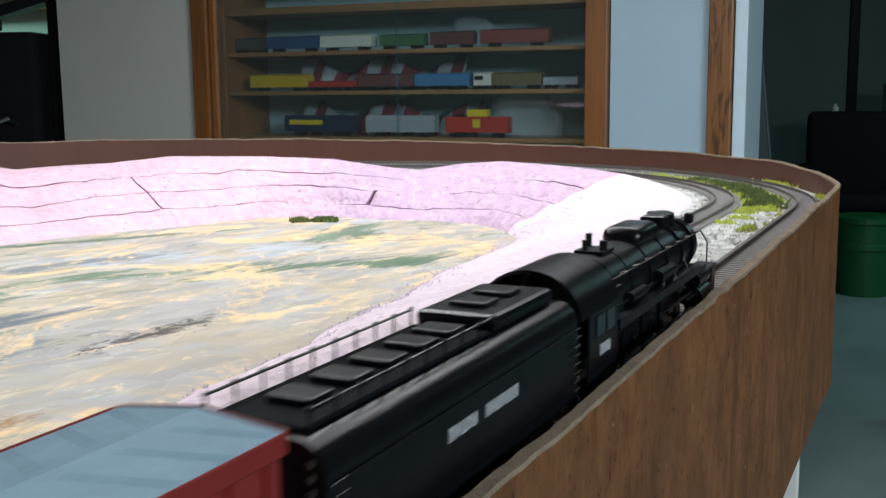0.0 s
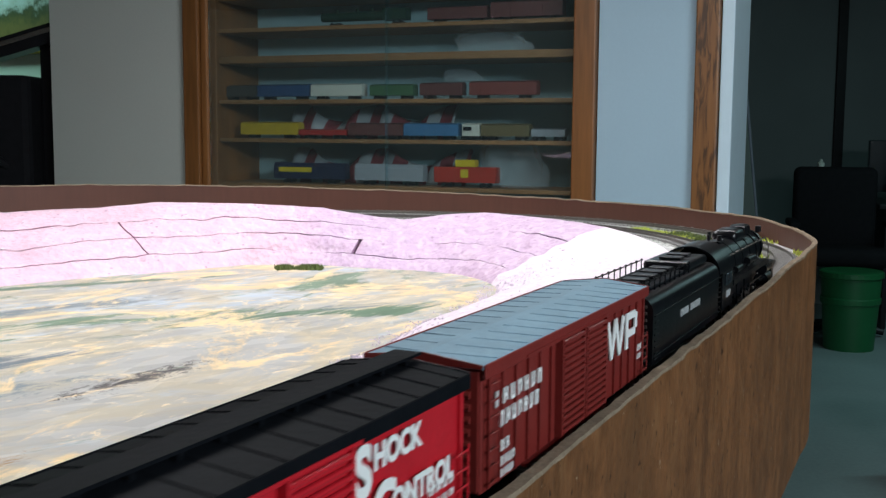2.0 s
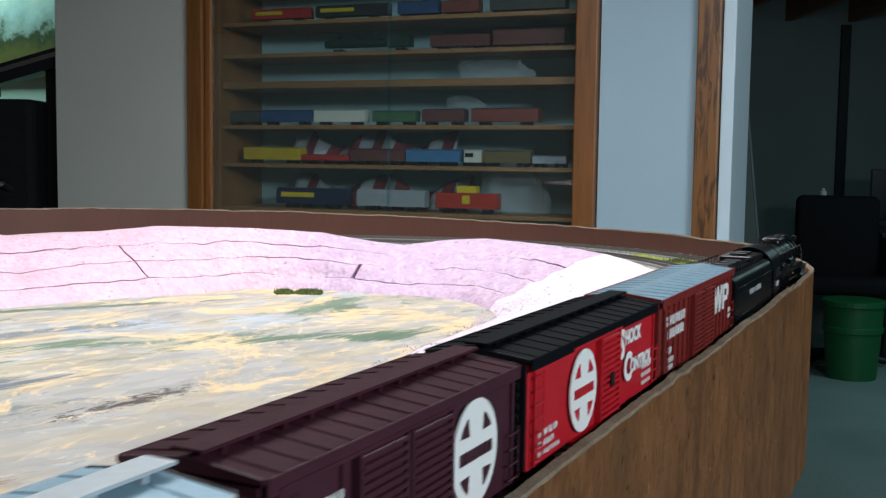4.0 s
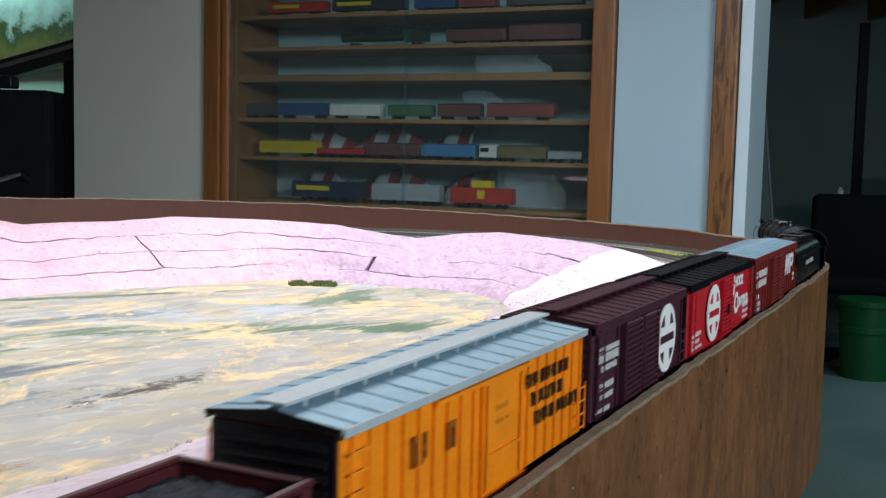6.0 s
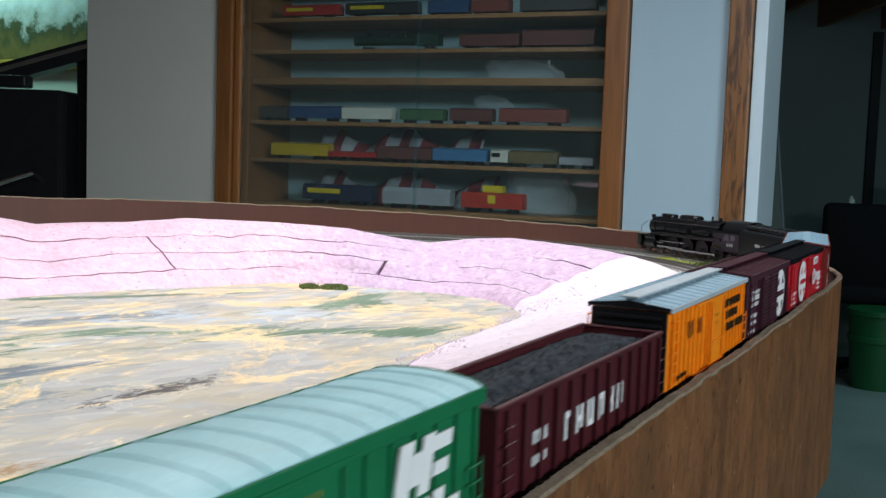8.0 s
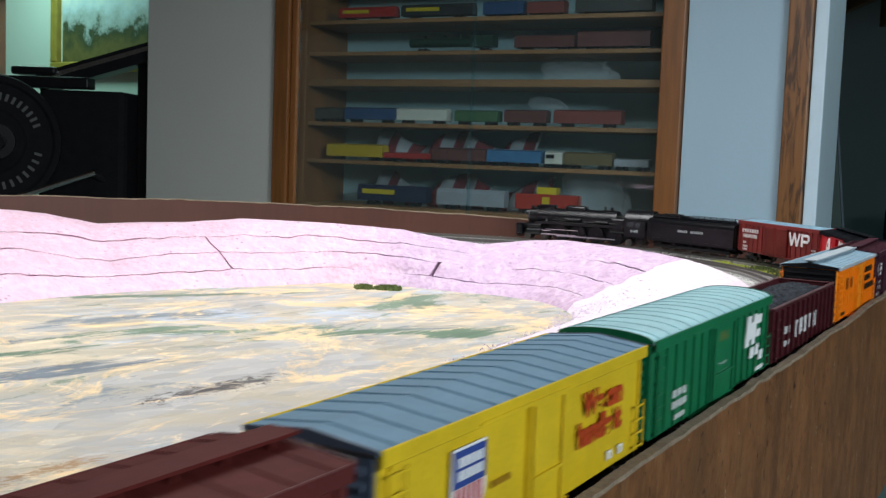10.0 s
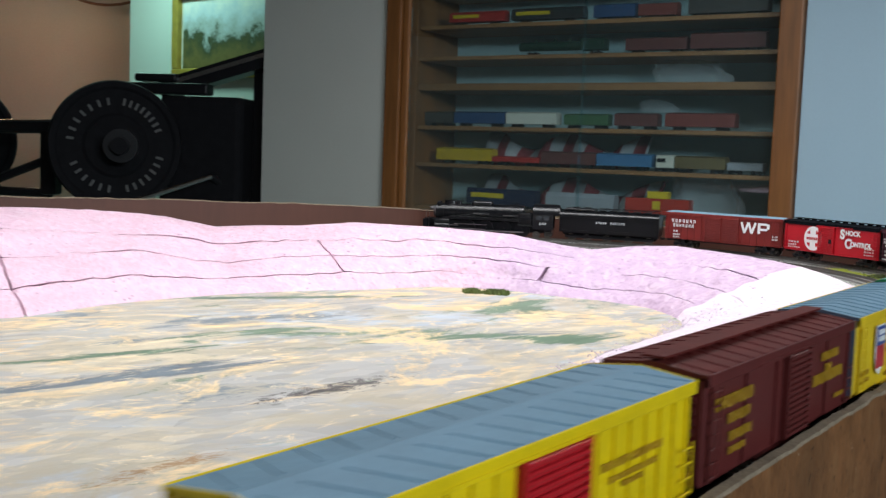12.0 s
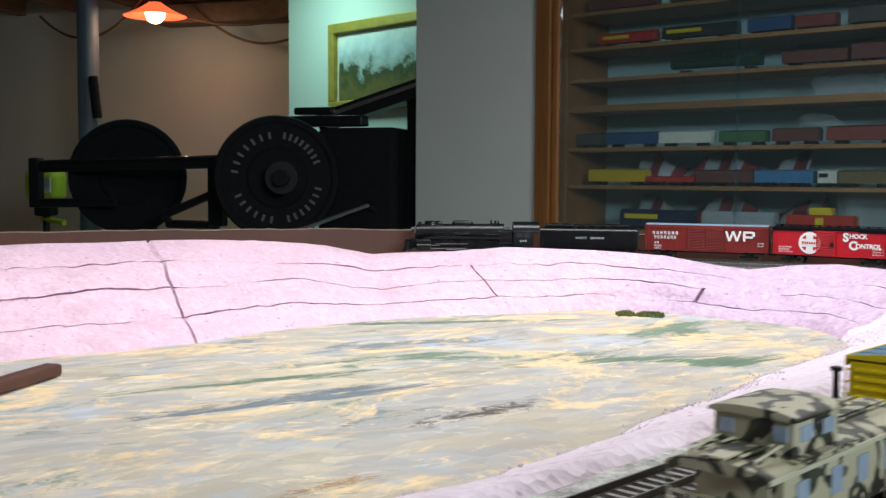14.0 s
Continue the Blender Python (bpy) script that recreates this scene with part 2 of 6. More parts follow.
def hardboard():
    """Brown hardboard: mottled, with upright drips, dark blotches and pale chips."""
    m = material("brown_hardboard", (0.165, 0.070, 0.028), 0.5, 0, 0.42, 70, 0.35, 380, (1, 1, 0.6))
    n, l = m.node_tree.nodes, m.node_tree.links
    b = n["Principled BSDF"]
    c = b.inputs["Base Color"].links[0].from_socket
    tc = n.new("ShaderNodeTexCoord")
    for sx, sz, detail, lo, hi, most, tint in ((24, 12, 7, 0.48, 0.64, 0.7, (0.085, 0.037, 0.017)), (85, 30, 7, 0.52, 0.64, 0.7, (0.21, 0.10, 0.042)),
                                               (9, 6, 8, 0.48, 0.66, 0.65, (0.10, 0.046, 0.021)), (150, 110, 4, 0.68, 0.71, 0.8, (0.42, 0.30, 0.20)), (240, 150, 4, 0.62, 0.66, 0.8, (0.022, 0.011, 0.007))):
        mp, t, r, mx = n.new("ShaderNodeMapping"), n.new("ShaderNodeTexNoise"), n.new("ShaderNodeMapRange"), n.new("ShaderNodeMix")
        mp.inputs["Scale"].default_value, mp.inputs["Location"].default_value = (sx, sx, sz), (sx * 0.13, sz, detail)
        t.inputs["Scale"].default_value, t.inputs["Detail"].default_value, t.inputs["Roughness"].default_value = 1, detail, 0.65
        l.new(tc.outputs["Object"], mp.inputs[0])
        l.new(mp.outputs[0], t.inputs["Vector"])
        r.inputs[1].default_value, r.inputs[2].default_value, r.inputs[4].default_value = lo, hi, most
        l.new(t.outputs["Fac"], r.inputs[0])
        mx.data_type = "RGBA"
        l.new(r.outputs[0], mx.inputs[0])
        l.new(c, mx.inputs[6])
        mx.inputs[7].default_value = (*tint, 1)
        c = mx.outputs[2]
    l.new(c, b.inputs["Base Color"])
    return m


def zebra_oak():
    """Oak jamb with dark, wavering upright grain."""
    m = material("grained_oak", (0.25, 0.105, 0.032), 0.45, 0, 0.3, 14, 0.15, 120, (1, 1, 0.07))
    n, l = m.node_tree.nodes, m.node_tree.links
    b = n["Principled BSDF"]
    c = b.inputs["Base Color"].links[0].from_socket
    tc, mp, t, r, mx = (n.new(k) for k in ("ShaderNodeTexCoord", "ShaderNodeMapping", "ShaderNodeTexNoise", "ShaderNodeMapRange", "ShaderNodeMix"))
    mp.inputs["Scale"].default_value = (75, 40, 9)
    t.inputs["Scale"].default_value, t.inputs["Detail"].default_value, t.inputs["Distortion"].default_value = 1, 4, 1.2
    l.new(tc.outputs["Object"], mp.inputs[0])
    l.new(mp.outputs[0], t.inputs["Vector"])
    r.inputs[1].default_value, r.inputs[2].default_value, r.inputs[4].default_value = 0.48, 0.60, 0.85
    l.new(t.outputs["Fac"], r.inputs[0])
    mx.data_type = "RGBA"
    l.new(r.outputs[0], mx.inputs[0])
    l.new(c, mx.inputs[6])
    mx.inputs[7].default_value = (0.05, 0.022, 0.010, 1)
    l.new(mx.outputs[2], b.inputs["Base Color"])
    return m


M_BOARD = painted_board()
M_JAMB = zebra_oak()
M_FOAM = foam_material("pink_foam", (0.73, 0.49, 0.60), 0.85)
# paler colour brightens the near slope beyond what the lamps give
M_FOAM_PALE = foam_material("pale_brightened_foam", (0.82, 0.71, 0.79), 0.0)
M_ROOFBLACK = material("flat_black_roof", (0.006, 0.007, 0.009), 0.5, 0, 0.2, 60, 0.1)
M_PLUMROOF = material("plum_brown_roof", (0.050, 0.015, 0.023), 0.6, 0, 0.25, 60, 0.1)
M_BROWNROOF = material("mineral_brown_roof", (0.090, 0.017, 0.015), 0.6, 0, 0.25, 60, 0.1)
M_STEELROOF = material("blue_steel_roof", (0.17, 0.29, 0.37), 0.6, 0.0, 0.14, 60, 0.1)
M_FASCIA = hardboard()
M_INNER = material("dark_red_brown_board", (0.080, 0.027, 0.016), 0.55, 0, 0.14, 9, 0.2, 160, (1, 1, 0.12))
M_EDGE = material("frayed_board_edge", (0.21, 0.16, 0.115), 0.9, 0, 0.35, 60, 0.6, 500)
M_BALLAST = material("grey_ballast", (0.53, 0.53, 0.51), 0.95, 0, 0.6, 90, 1.0, 420)
M_TIE = material("tie_plastic", (0.30, 0.29, 0.28), 0.8)
M_RAIL = material("nickel_rail", (0.13, 0.12, 0.11), 0.45, 0.4)
M_GRASS = material("yellow_green_turf", (0.45, 0.50, 0.08), 0.9, 0, 0.4, 70, 0.4)
M_BUSH = material("olive_turf", (0.10, 0.13, 0.035), 0.9, 0, 0.4, 70, 0.4)
M_BOARDWHITE = material("white_board", (0.75, 0.73, 0.70), 0.6, 0, 0.06, 6)
M_GREYWALL = material("grey_wall_paint", (0.58, 0.60, 0.56), 0.8, 0, 0.04, 3, 0.1, 150)
M_WHITEWALL = material("pale_wall_paint", (0.42, 0.58, 0.69), 0.7, 0, 0.03, 3, 0.08, 150)
M_TRIM = material("white_trim_paint", (0.64, 0.80, 0.90), 0.5, 0, 0.03)
M_TEALWALL = material("pale_green_wall_paint", (0.62, 0.72, 0.66), 0.8, 0, 0.04, 3)
M_BEIGE = material("beige_wall_paint", (0.47, 0.43, 0.37), 0.85, 0, 0.08, 2, 0.1, 90)
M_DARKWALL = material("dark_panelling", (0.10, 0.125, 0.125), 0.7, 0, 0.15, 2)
M_WOOD = material("stained_oak", (0.25, 0.098, 0.028), 0.45, 0, 0.4, 14, 0.15, 120, (1, 1, 0.07))
M_SHELF = material("shelf_wood", (0.27, 0.125, 0.045), 0.5, 0, 0.3, 14, 0.15, 120, (0.07, 1, 1))
M_CABBACK = material("cabinet_back", (0.44, 0.60, 0.62), 0.7, 0, 0.06, 4)
M_JOIST = material("joist_wood", (0.20, 0.10, 0.05), 0.8, 0, 0.35, 12, 0.3, 100, (1, 0.07, 1))
M_CONCRETE = material("painted_concrete", (0.24, 0.31, 0.31), 0.55, 0, 0.14, 2.5, 0.2, 60)
M_GLASS = glass("cabinet_glass", (0.84, 0.95, 0.97), 0.014)
M_BLACK = material("black_enamel", (0.010, 0.010, 0.012), 0.35, 0, 0.2)
M_LOCO = material("weathered_black", (0.0035, 0.004, 0.0055), 0.28, 0.0, 0.35, 120, 0.15, 900)
M_STEEL = material("bright_steel", (0.55, 0.57, 0.58), 0.25, 1.0)
M_RUBBER = material("black_rubber", (0.009, 0.009, 0.011), 0.85, 0, 0.25, 40)
M_LETTER = material("worn_raised_lettering", (0.09, 0.09, 0.09), 0.7)
M_GILT = material("gilt_frame", (0.42, 0.32, 0.06), 0.45, 0.3, 0.2, 30, 0.4)
M_MAT = material("pale_mount", (0.6, 0.6, 0.5), 0.7)
M_PICTURE = picture_material()
M_COLUMN = material("grey_blue_steel_paint", (0.10, 0.13, 0.17), 0.5, 0, 0.15, 12)
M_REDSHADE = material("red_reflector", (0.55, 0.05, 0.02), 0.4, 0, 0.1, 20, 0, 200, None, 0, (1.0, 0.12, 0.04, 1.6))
M_BULB = material("lit_bulb", (1, 0.8, 0.5), 0.4, 0, 0, 20, 0, 200, None, 0, (1.0, 0.62, 0.3, 30))
M_CABLE = material("brown_cable", (0.16, 0.07, 0.04), 0.6)
M_LIME = material("lime_plastic", (0.42, 0.46, 0.03), 0.45)
M_LENS = material("lamp_lens", (0.5, 0.55, 0.5), 0.15)
M_GREENBIN = material("green_plastic", (0.008, 0.11, 0.034), 0.45, 0, 0.15, 8)
M_CLOTH = striped_cloth()
M_COAL = material("coal", (0.022, 0.028, 0.037), 0.8, 0, 0.8, 250, 1.0, 900)
M_WHITE = material("white_decal", (0.78, 0.78, 0.78), 0.5, 0, 0.03)
M_SILVER = material("silver_roof_paint", (0.27, 0.41, 0.50), 0.55, 0.35, 0.12, 60, 0.1)
M_BLUEROOF = material("blue_grey_roof", (0.10, 0.21, 0.30), 0.6, 0.0, 0.12, 60, 0.1)
for dull, level in ((M_RUBBER, 0.15), (M_ROOFBLACK, 0.02), (M_PLUMROOF, 0.05), (M_BROWNROOF, 0.05), (M_FASCIA, 0.12), (M_STEELROOF, 0.25), (M_BLUEROOF, 0.25), (M_SILVER, 0.3), (M_EDGE, 0.1), (M_BLACK, 0.2), (M_LOCO, 0.4), (M_COAL, 0.2)):
    dull.node_tree.nodes["Principled BSDF"].inputs["Specular IOR Level"].default_value = level
PAINTS = {}


def paint(name, r, g, b, rough=0.42):
    if name not in PAINTS:
        PAINTS[name] = material(name, (r, g, b), rough, 0, 0.16, 55, 0.1, 700)
        PAINTS[name].node_tree.nodes["Principled BSDF"].inputs["Specular IOR Level"].default_value = 0.28
    return PAINTS[name]


# ---- mesh tools ----
def box(bm, x0, x1, y0, y1, z0, z1, m=None):
    v = [bm.verts.new(m @ Vector(p) if m else p) for p in
         ((x0, y0, z0), (x1, y0, z0), (x1, y1, z0), (x0, y1, z0), (x0, y0, z1), (x1, y0, z1), (x1, y1, z1), (x0, y1, z1))]
    for f in ((3, 2, 1, 0), (4, 5, 6, 7), (0, 1, 5, 4), (1, 2, 6, 5), (2, 3, 7, 6), (3, 0, 4, 7)):
        bm.faces.new([v[i] for i in f])
    return bm


def rounded_box(x0, x1, y0, y1, z0, z1, r=0.002, seg=2):
    bm = box(bmesh.new(), x0, x1, y0, y1, z0, z1)
    bmesh.ops.bevel(bm, geom=bm.edges[:], offset=r, segments=seg, affect="EDGES", profile=0.5)
    return bm


def cyl(bm, p, q, r, seg=16, r2=None):
    """A capped round bar from p to q."""
    p, q = Vector(p), Vector(q)
    m = Matrix.Translation((p + q) / 2) @ (q - p).to_track_quat("Z", "Y").to_matrix().to_4x4()
    bmesh.ops.create_cone(bm, cap_ends=True, segments=seg, radius1=r, radius2=r if r2 is None else r2, depth=(q - p).length, matrix=m)
    return bm


def lathe(bm, profile, m, seg=40):
    """Turns (radius, height) pairs round z, then poses them by m."""
    rings = []
    for r, h in profile:
        rings.append([bm.verts.new(m @ Vector((r * math.cos(2 * math.pi * i / seg), r * math.sin(2 * math.pi * i / seg), h))) for i in range(seg)])
    for a, b in zip(rings, rings[1:]):
        for i in range(seg):
            bm.faces.new((a[i], a[(i + 1) % seg], b[(i + 1) % seg], b[i]))
    for ring in (rings[0], rings[-1]):
        bm.faces.new(ring)
    bmesh.ops.recalc_face_normals(bm, faces=bm.faces[:])
    return bm


def extrude_profile(points, x0, x1, bm=None):
    """A closed (y, z) outline drawn out along x."""
    bm = bm or bmesh.new()
    a = [bm.verts.new((x0, y, z)) for y, z in points]
    b = [bm.verts.new((x1, y, z)) for y, z in points]
    k = len(points)
    for i in range(k):
        bm.faces.new((a[i], a[(i + 1) % k], b[(i + 1) % k], b[i]))
    bm.faces.new(a[::-1])
    bm.faces.new(b)
    bmesh.ops.recalc_face_normals(bm, faces=bm.faces[:])
    return bm


def mesh_of(name, bm, mat, smooth=False):
    me = bpy.data.meshes.new(name)
    bm.to_mesh(me)
    bm.free()
    me.materials.append(mat)
    if smooth:
        me.shade_smooth()
        me.set_sharp_from_angle(angle=radians(35))
    return me


def thing(name, bm, mat, label="", category="", group="", kind="", smooth=False, at=None):
    ob = new(name, mesh_of(name, bm, mat, smooth))
    if at is not None:
        ob.matrix_basis = at
    return tagged(ob, label, category, group, kind)


def holder(name, label, category, group="", at=None):
    ob = new(name)
    ob.empty_display_size = 0.01
    if at is not None:
        ob.matrix_basis = at
    return tagged(ob, label, category, group)


def part(name, bm, mat, parent, label="", smooth=False, at=None):
    ob = new(name, bm if isinstance(bm, bpy.types.Mesh) else mesh_of(name, bm, mat, smooth))
    ob.parent = parent
    if at is not None:
        ob.matrix_basis = at
    return tagged(ob, label)


# ---- the plan of the layout: lines made of a straight and three bends ----
class Line:
    def __init__(self, heading, x, y, bends):
        self.h, self.x, self.y, self.bends = heading, x, y, bends

    def at(self, s, off=0.0):
        """The point s metres past the start of the first bend, off metres to the right of the line, and the heading there."""
        h, x, y = self.h, self.x, self.y
        if s < 0:
            x, y = x + s * math.sin(h), y + s * math.cos(h)
        else:
            for r, a in self.bends:
                d = min(s, r * a)
                k = d / r
                cx, cy = x - r * math.cos(h), y + r * math.sin(h)
                h -= k
                x, y = cx + r * math.cos(h), cy - r * math.sin(h)
                s -= d
                if s <= 0:
                    break
            else:
                x, y = x + s * math.sin(h), y + s * math.cos(h)
        return x + off * math.cos(h), y - off * math.sin(h), h


TRACK = Line(0.4657, 0.3185, 0.9477, ((0.4546, 1.3663), (0.4046, 0.4187), (0.9419, 1.6)))


class Edge:
    """The outer edge of the layout, a little outside the outer track."""
    def at(self, s, off=0.0):
        return TRACK.at(s, float(np.interp(s, (-0.3, 0, 0.2, 0.34, 0.5), (0.028, 0.025, 0.037, 0.050, 0.055))) + off)


FASCIA = Edge()
RAIL_Z, TOP_Z, BOARD_Z = 0.985, 0.9795, 0.928


def steps(a, b, d):
    k = max(2, int(round((b - a) / d)) + 1)
    return [a + (b - a) * i / (k - 1) for i in range(k)]


def sweep(bm, line, ss, profile, closed=True):
    """Draws an outline (offset, height) along a line; the outline may be a function of s."""
    rings = []
    for s in ss:
        prof = profile(s) if callable(profile) else profile
        ring = []
        for o, z in prof:
            x, y, _ = line.at(s, o)
            ring.append(bm.verts.new((x, y, z)))
        rings.append(ring)
    k = len(rings[0])
    for a, b in zip(rings, rings[1:]):
        for i in range(k if closed else k - 1):
            bm.faces.new((a[i], a[(i + 1) % k], b[(i + 1) % k], b[i]))
    if closed:
        bm.faces.new(rings[0])
        bm.faces.new(rings[-1])
    bmesh.ops.recalc_face_normals(bm, faces=bm.faces[:])
    return bm


# ---- the rooms ----
WALL = pose(-0.62, 2.95, 0, 0, 0, -23)  # x runs along the cabinet wall, y goes into it

PICTURE_WALL = pose(-2.01, 4.2, 0, 0, 0, -30)


def rooms():
    thing("floor", box(bmesh.new(), -5.2, 5.2, -2.6, 7.2, -0.1, 0), M_CONCRETE, "grey-green painted concrete basement floor", "floor", kind="structure")
    c = box(bmesh.new(), -5.2, 5.2, -2.6, 7.2, 2.22, 2.3)
    for i in range(25):
        x = -5.0 + i * 0.406
        box(c, x, x + 0.04, -2.6, 7.2, 2.02, 2.215)
    thing("ceiling", c, M_JOIST, "open basement ceiling of dark brown wooden joists", "ceiling", kind="structure")
    thing("wall_back", box(bmesh.new(), -5.2, -1.0, 5.2, 5.3, 0, 2.215), M_BEIGE, "beige painted basement wall", "wall", kind="structure")
    thing("wall_left", box(bmesh.new(), -5.3, -5.2, -2.6, 7.2, 0, 2.215), M_BEIGE, "beige painted basement wall", "wall", kind="structure")
    thing("wall_behind", box(bmesh.new(), -5.2, 5.2, -2.7, -2.6, 0, 2.215), M_BEIGE, "beige painted basement wall", "wall", kind="structure")
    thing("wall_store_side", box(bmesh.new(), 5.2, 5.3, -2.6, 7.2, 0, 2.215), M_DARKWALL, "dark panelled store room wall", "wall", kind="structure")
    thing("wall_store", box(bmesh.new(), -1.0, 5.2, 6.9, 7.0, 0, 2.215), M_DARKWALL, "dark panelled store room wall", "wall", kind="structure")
    thing("wall_picture", box(bmesh.new(), 0, 1.10, 0, 0.10, 0, 2.215), M_TEALWALL, "pale green wall behind the exercise machine", "wall", kind="structure", at=PICTURE_WALL)
    thing("ceiling_beam", rounded_box(-3.2, -1.9, 5.03, 5.19, 1.915, 2.015, 0.004), M_JOIST, "dark brown wooden beam below the joists", "beam", kind="structure")
    # the wall with the cabinet let into it
    a = bmesh.new()
    box(a, -0.489, -0.0248, 0, 0.30, 0, 2.215)
    thing("wall_below_cabinet", box(bmesh.new(), -0.0226, 1.1177, 0.012, 0.30, 0, 0.86), M_GREYWALL, "grey painted wall below the display cabinet", "wall", kind="structure", at=WALL)
    thing("wall_above_cabinet", box(bmesh.new(), -0.0226, 1.1177, 0.012, 0.30, 1.88, 2.215), M_GREYWALL, "grey painted wall above the display cabinet", "wall", kind="structure", at=WALL)
    thing("wall_cabinet", a, M_GREYWALL, "grey painted partition wall with a glazed display cabinet let in", "wall", kind="structure", at=WALL)
    thing("wall_pale", box(bmesh.new(), 1.1196, 1.3418, 0, 0.30, 0, 2.215), M_WHITEWALL, "pale blue-white painted wall beside the cabinet", "wall", kind="structure", at=WALL)
    thing("door_trim", rounded_box(1.3436, 1.3967, -0.022, 0.30, 0, 2.01, 0.004), M_JAMB, "stained wooden door jamb with dark grain", "trim", kind="structure", at=WALL)
    thing("edge_trim", rounded_box(1.3985, 1.427, -0.008, 0.30, 0, 2.01, 0.003), M_TRIM, "white painted trim beside the wooden jamb", "trim", kind="structure", at=WALL)


SHELVES = (0.965, 1.085, 1.188, 1.304, 1.378, 1.463, 1.56, 1.66, 1.76)


def cabinet():
    ob = holder("display_cabinet", "stained oak glazed display cabinet with shelves of model trains", "cabinet", at=WALL)
    part("back_panel", box(bmesh.new(), 0.0561, 1.0648, 0.235, 0.247, 0.90, 1.85), M_CABBACK, ob, "grey-green back panel")
    part("side_panel", rounded_box(0.0247, 0.0583, 0.02, 0.25, 0.90, 1.85, 0.002), M_WOOD, ob)
    part("side_panel", rounded_box(1.0667, 1.0932, 0.02, 0.25, 0.90, 1.85, 0.002), M_WOOD, ob)
    part("frame_stile", rounded_box(-0.0226, 0.027, -0.02, 0.02, 0.88, 1.86, 0.004), M_WOOD, ob)
    part("frame_stile", rounded_box(1.0629, 1.1168, -0.02, 0.02, 0.88, 1.86, 0.004), M_WOOD, ob)
    part("frame_bead", rounded_box(0.0292, 0.0494, -0.012, 0.012, 0.92, 1.83, 0.004), M_WOOD, ob)
    part("frame_rail", rounded_box(0.0298, 1.061, -0.018, 0.02, 0.885, 0.945, 0.004), M_WOOD, ob)
    part("frame_rail", rounded_box(0.0298, 1.061, -0.018, 0.02, 1.83, 1.86, 0.004), M_WOOD, ob)
    for z in SHELVES:
        deep = 0.019 if abs(z - 1.304) < 0.001 else 0.011
        part("shelf", rounded_box(0.0595, 1.0658, 0.03, 0.232, z - deep, z, 0.0015), M_SHELF, ob)
    g = part("glass_pane", box(bmesh.new(), 0.0516, 0.5811, -0.004, 0.0, 0.947, 1.828), M_GLASS, ob, "clear sliding glass pane")
    g.visible_shadow = False
    g = part("glass_pane", box(bmesh.new(), 0.5708, 1.061, 0.004, 0.008, 0.947, 1.828), M_GLASS, ob, "clear sliding glass pane")
    g.visible_shadow = False


def shelf_car(u, z, length, height, mat, label, kind="boxcar", roof=None):
    """A small model car standing on a cabinet shelf."""
    ob = holder("model_" + kind, label, "model train", "models on the cabinet shelves", at=WALL @ pose(u + length / 2 - 0.015, 0.085, z))
    h, w = length / 2, 0.017
    if kind == "locomotive":
        bm = bmesh.new()
        cyl(bm, (-h * 0.9, 0, height * 0.58), (h * 0.35, 0, height * 0.58), height * 0.27, 14)
        box(bm, h * 0.35, h * 0.8, -w, w, height * 0.3, height * 0.95)
        for x in (-0.6, -0.2, 0.1):
            cyl(bm, (h * x, 0, height * 0.8), (h * x, 0, height), height * 0.09, 10)
        part("body", bm, mat, ob)
    elif kind == "diesel":
        bm = extrude_profile([(-w, 0.012), (w, 0.012), (w, height * 0.8), (w * 0.6, height), (-w * 0.6, height), (-w, height * 0.8)], -h, h)
        part("body", bm, mat, ob)
    elif kind == "caboose":
        bm = rounded_box(-h, h, -w, w, 0.012, height * 0.74, 0.0015)
        part("body", bm, mat, ob)
        part("cupola", rounded_box(-h * 0.32, h * 0.32, -w * 0.85, w * 0.85, height * 0.742, height, 0.0015), roof, ob, "yellow cupola")
        part("emblem", box(bmesh.new(), -h * 0.12, h * 0.12, -w - 0.0012, -w - 0.0002, height * 0.35, height * 0.65), roof, ob)
        for x in (-h * 0.98, h * 0.98):
            part("railing", box(bmesh.new(), x - 0.001, x + 0.001, -w, w, 0.012, height * 0.6), M_BLACK, ob)
    else:
        e = height * 0.9
        bm = extrude_profile([(-w, 0.010), (w, 0.010), (w, e), (0, height), (-w, e)], -h, h)
        for i in range(9):
            x = -h + (i + 0.5) * length / 9
            box(bm, x - 0.0008, x + 0.0008, -w - 0.001, w + 0.001, 0.011, e)
        part("body", bm, mat, ob)
    if roof and kind in ("boxcar", "diesel"):
        part("stripe", box(bmesh.new(), -h * 0.85, h * 0.1, -w - 0.0022, -w - 0.0012, height * 0.55, height * 0.78), roof, ob)
    for x in (-h * 0.62, h * 0.62):
        bm = bmesh.new()
        box(bm, x - 0.013, x + 0.013, -0.012, 0.012, 0.004, 0.009)
        for d in (-0.009, 0.009):
            cyl(bm, (x + d, -0.011, 0.0055), (x + d, 0.011, 0.0055), 0.0055, 10)
        part("truck", bm, M_BLACK, ob)


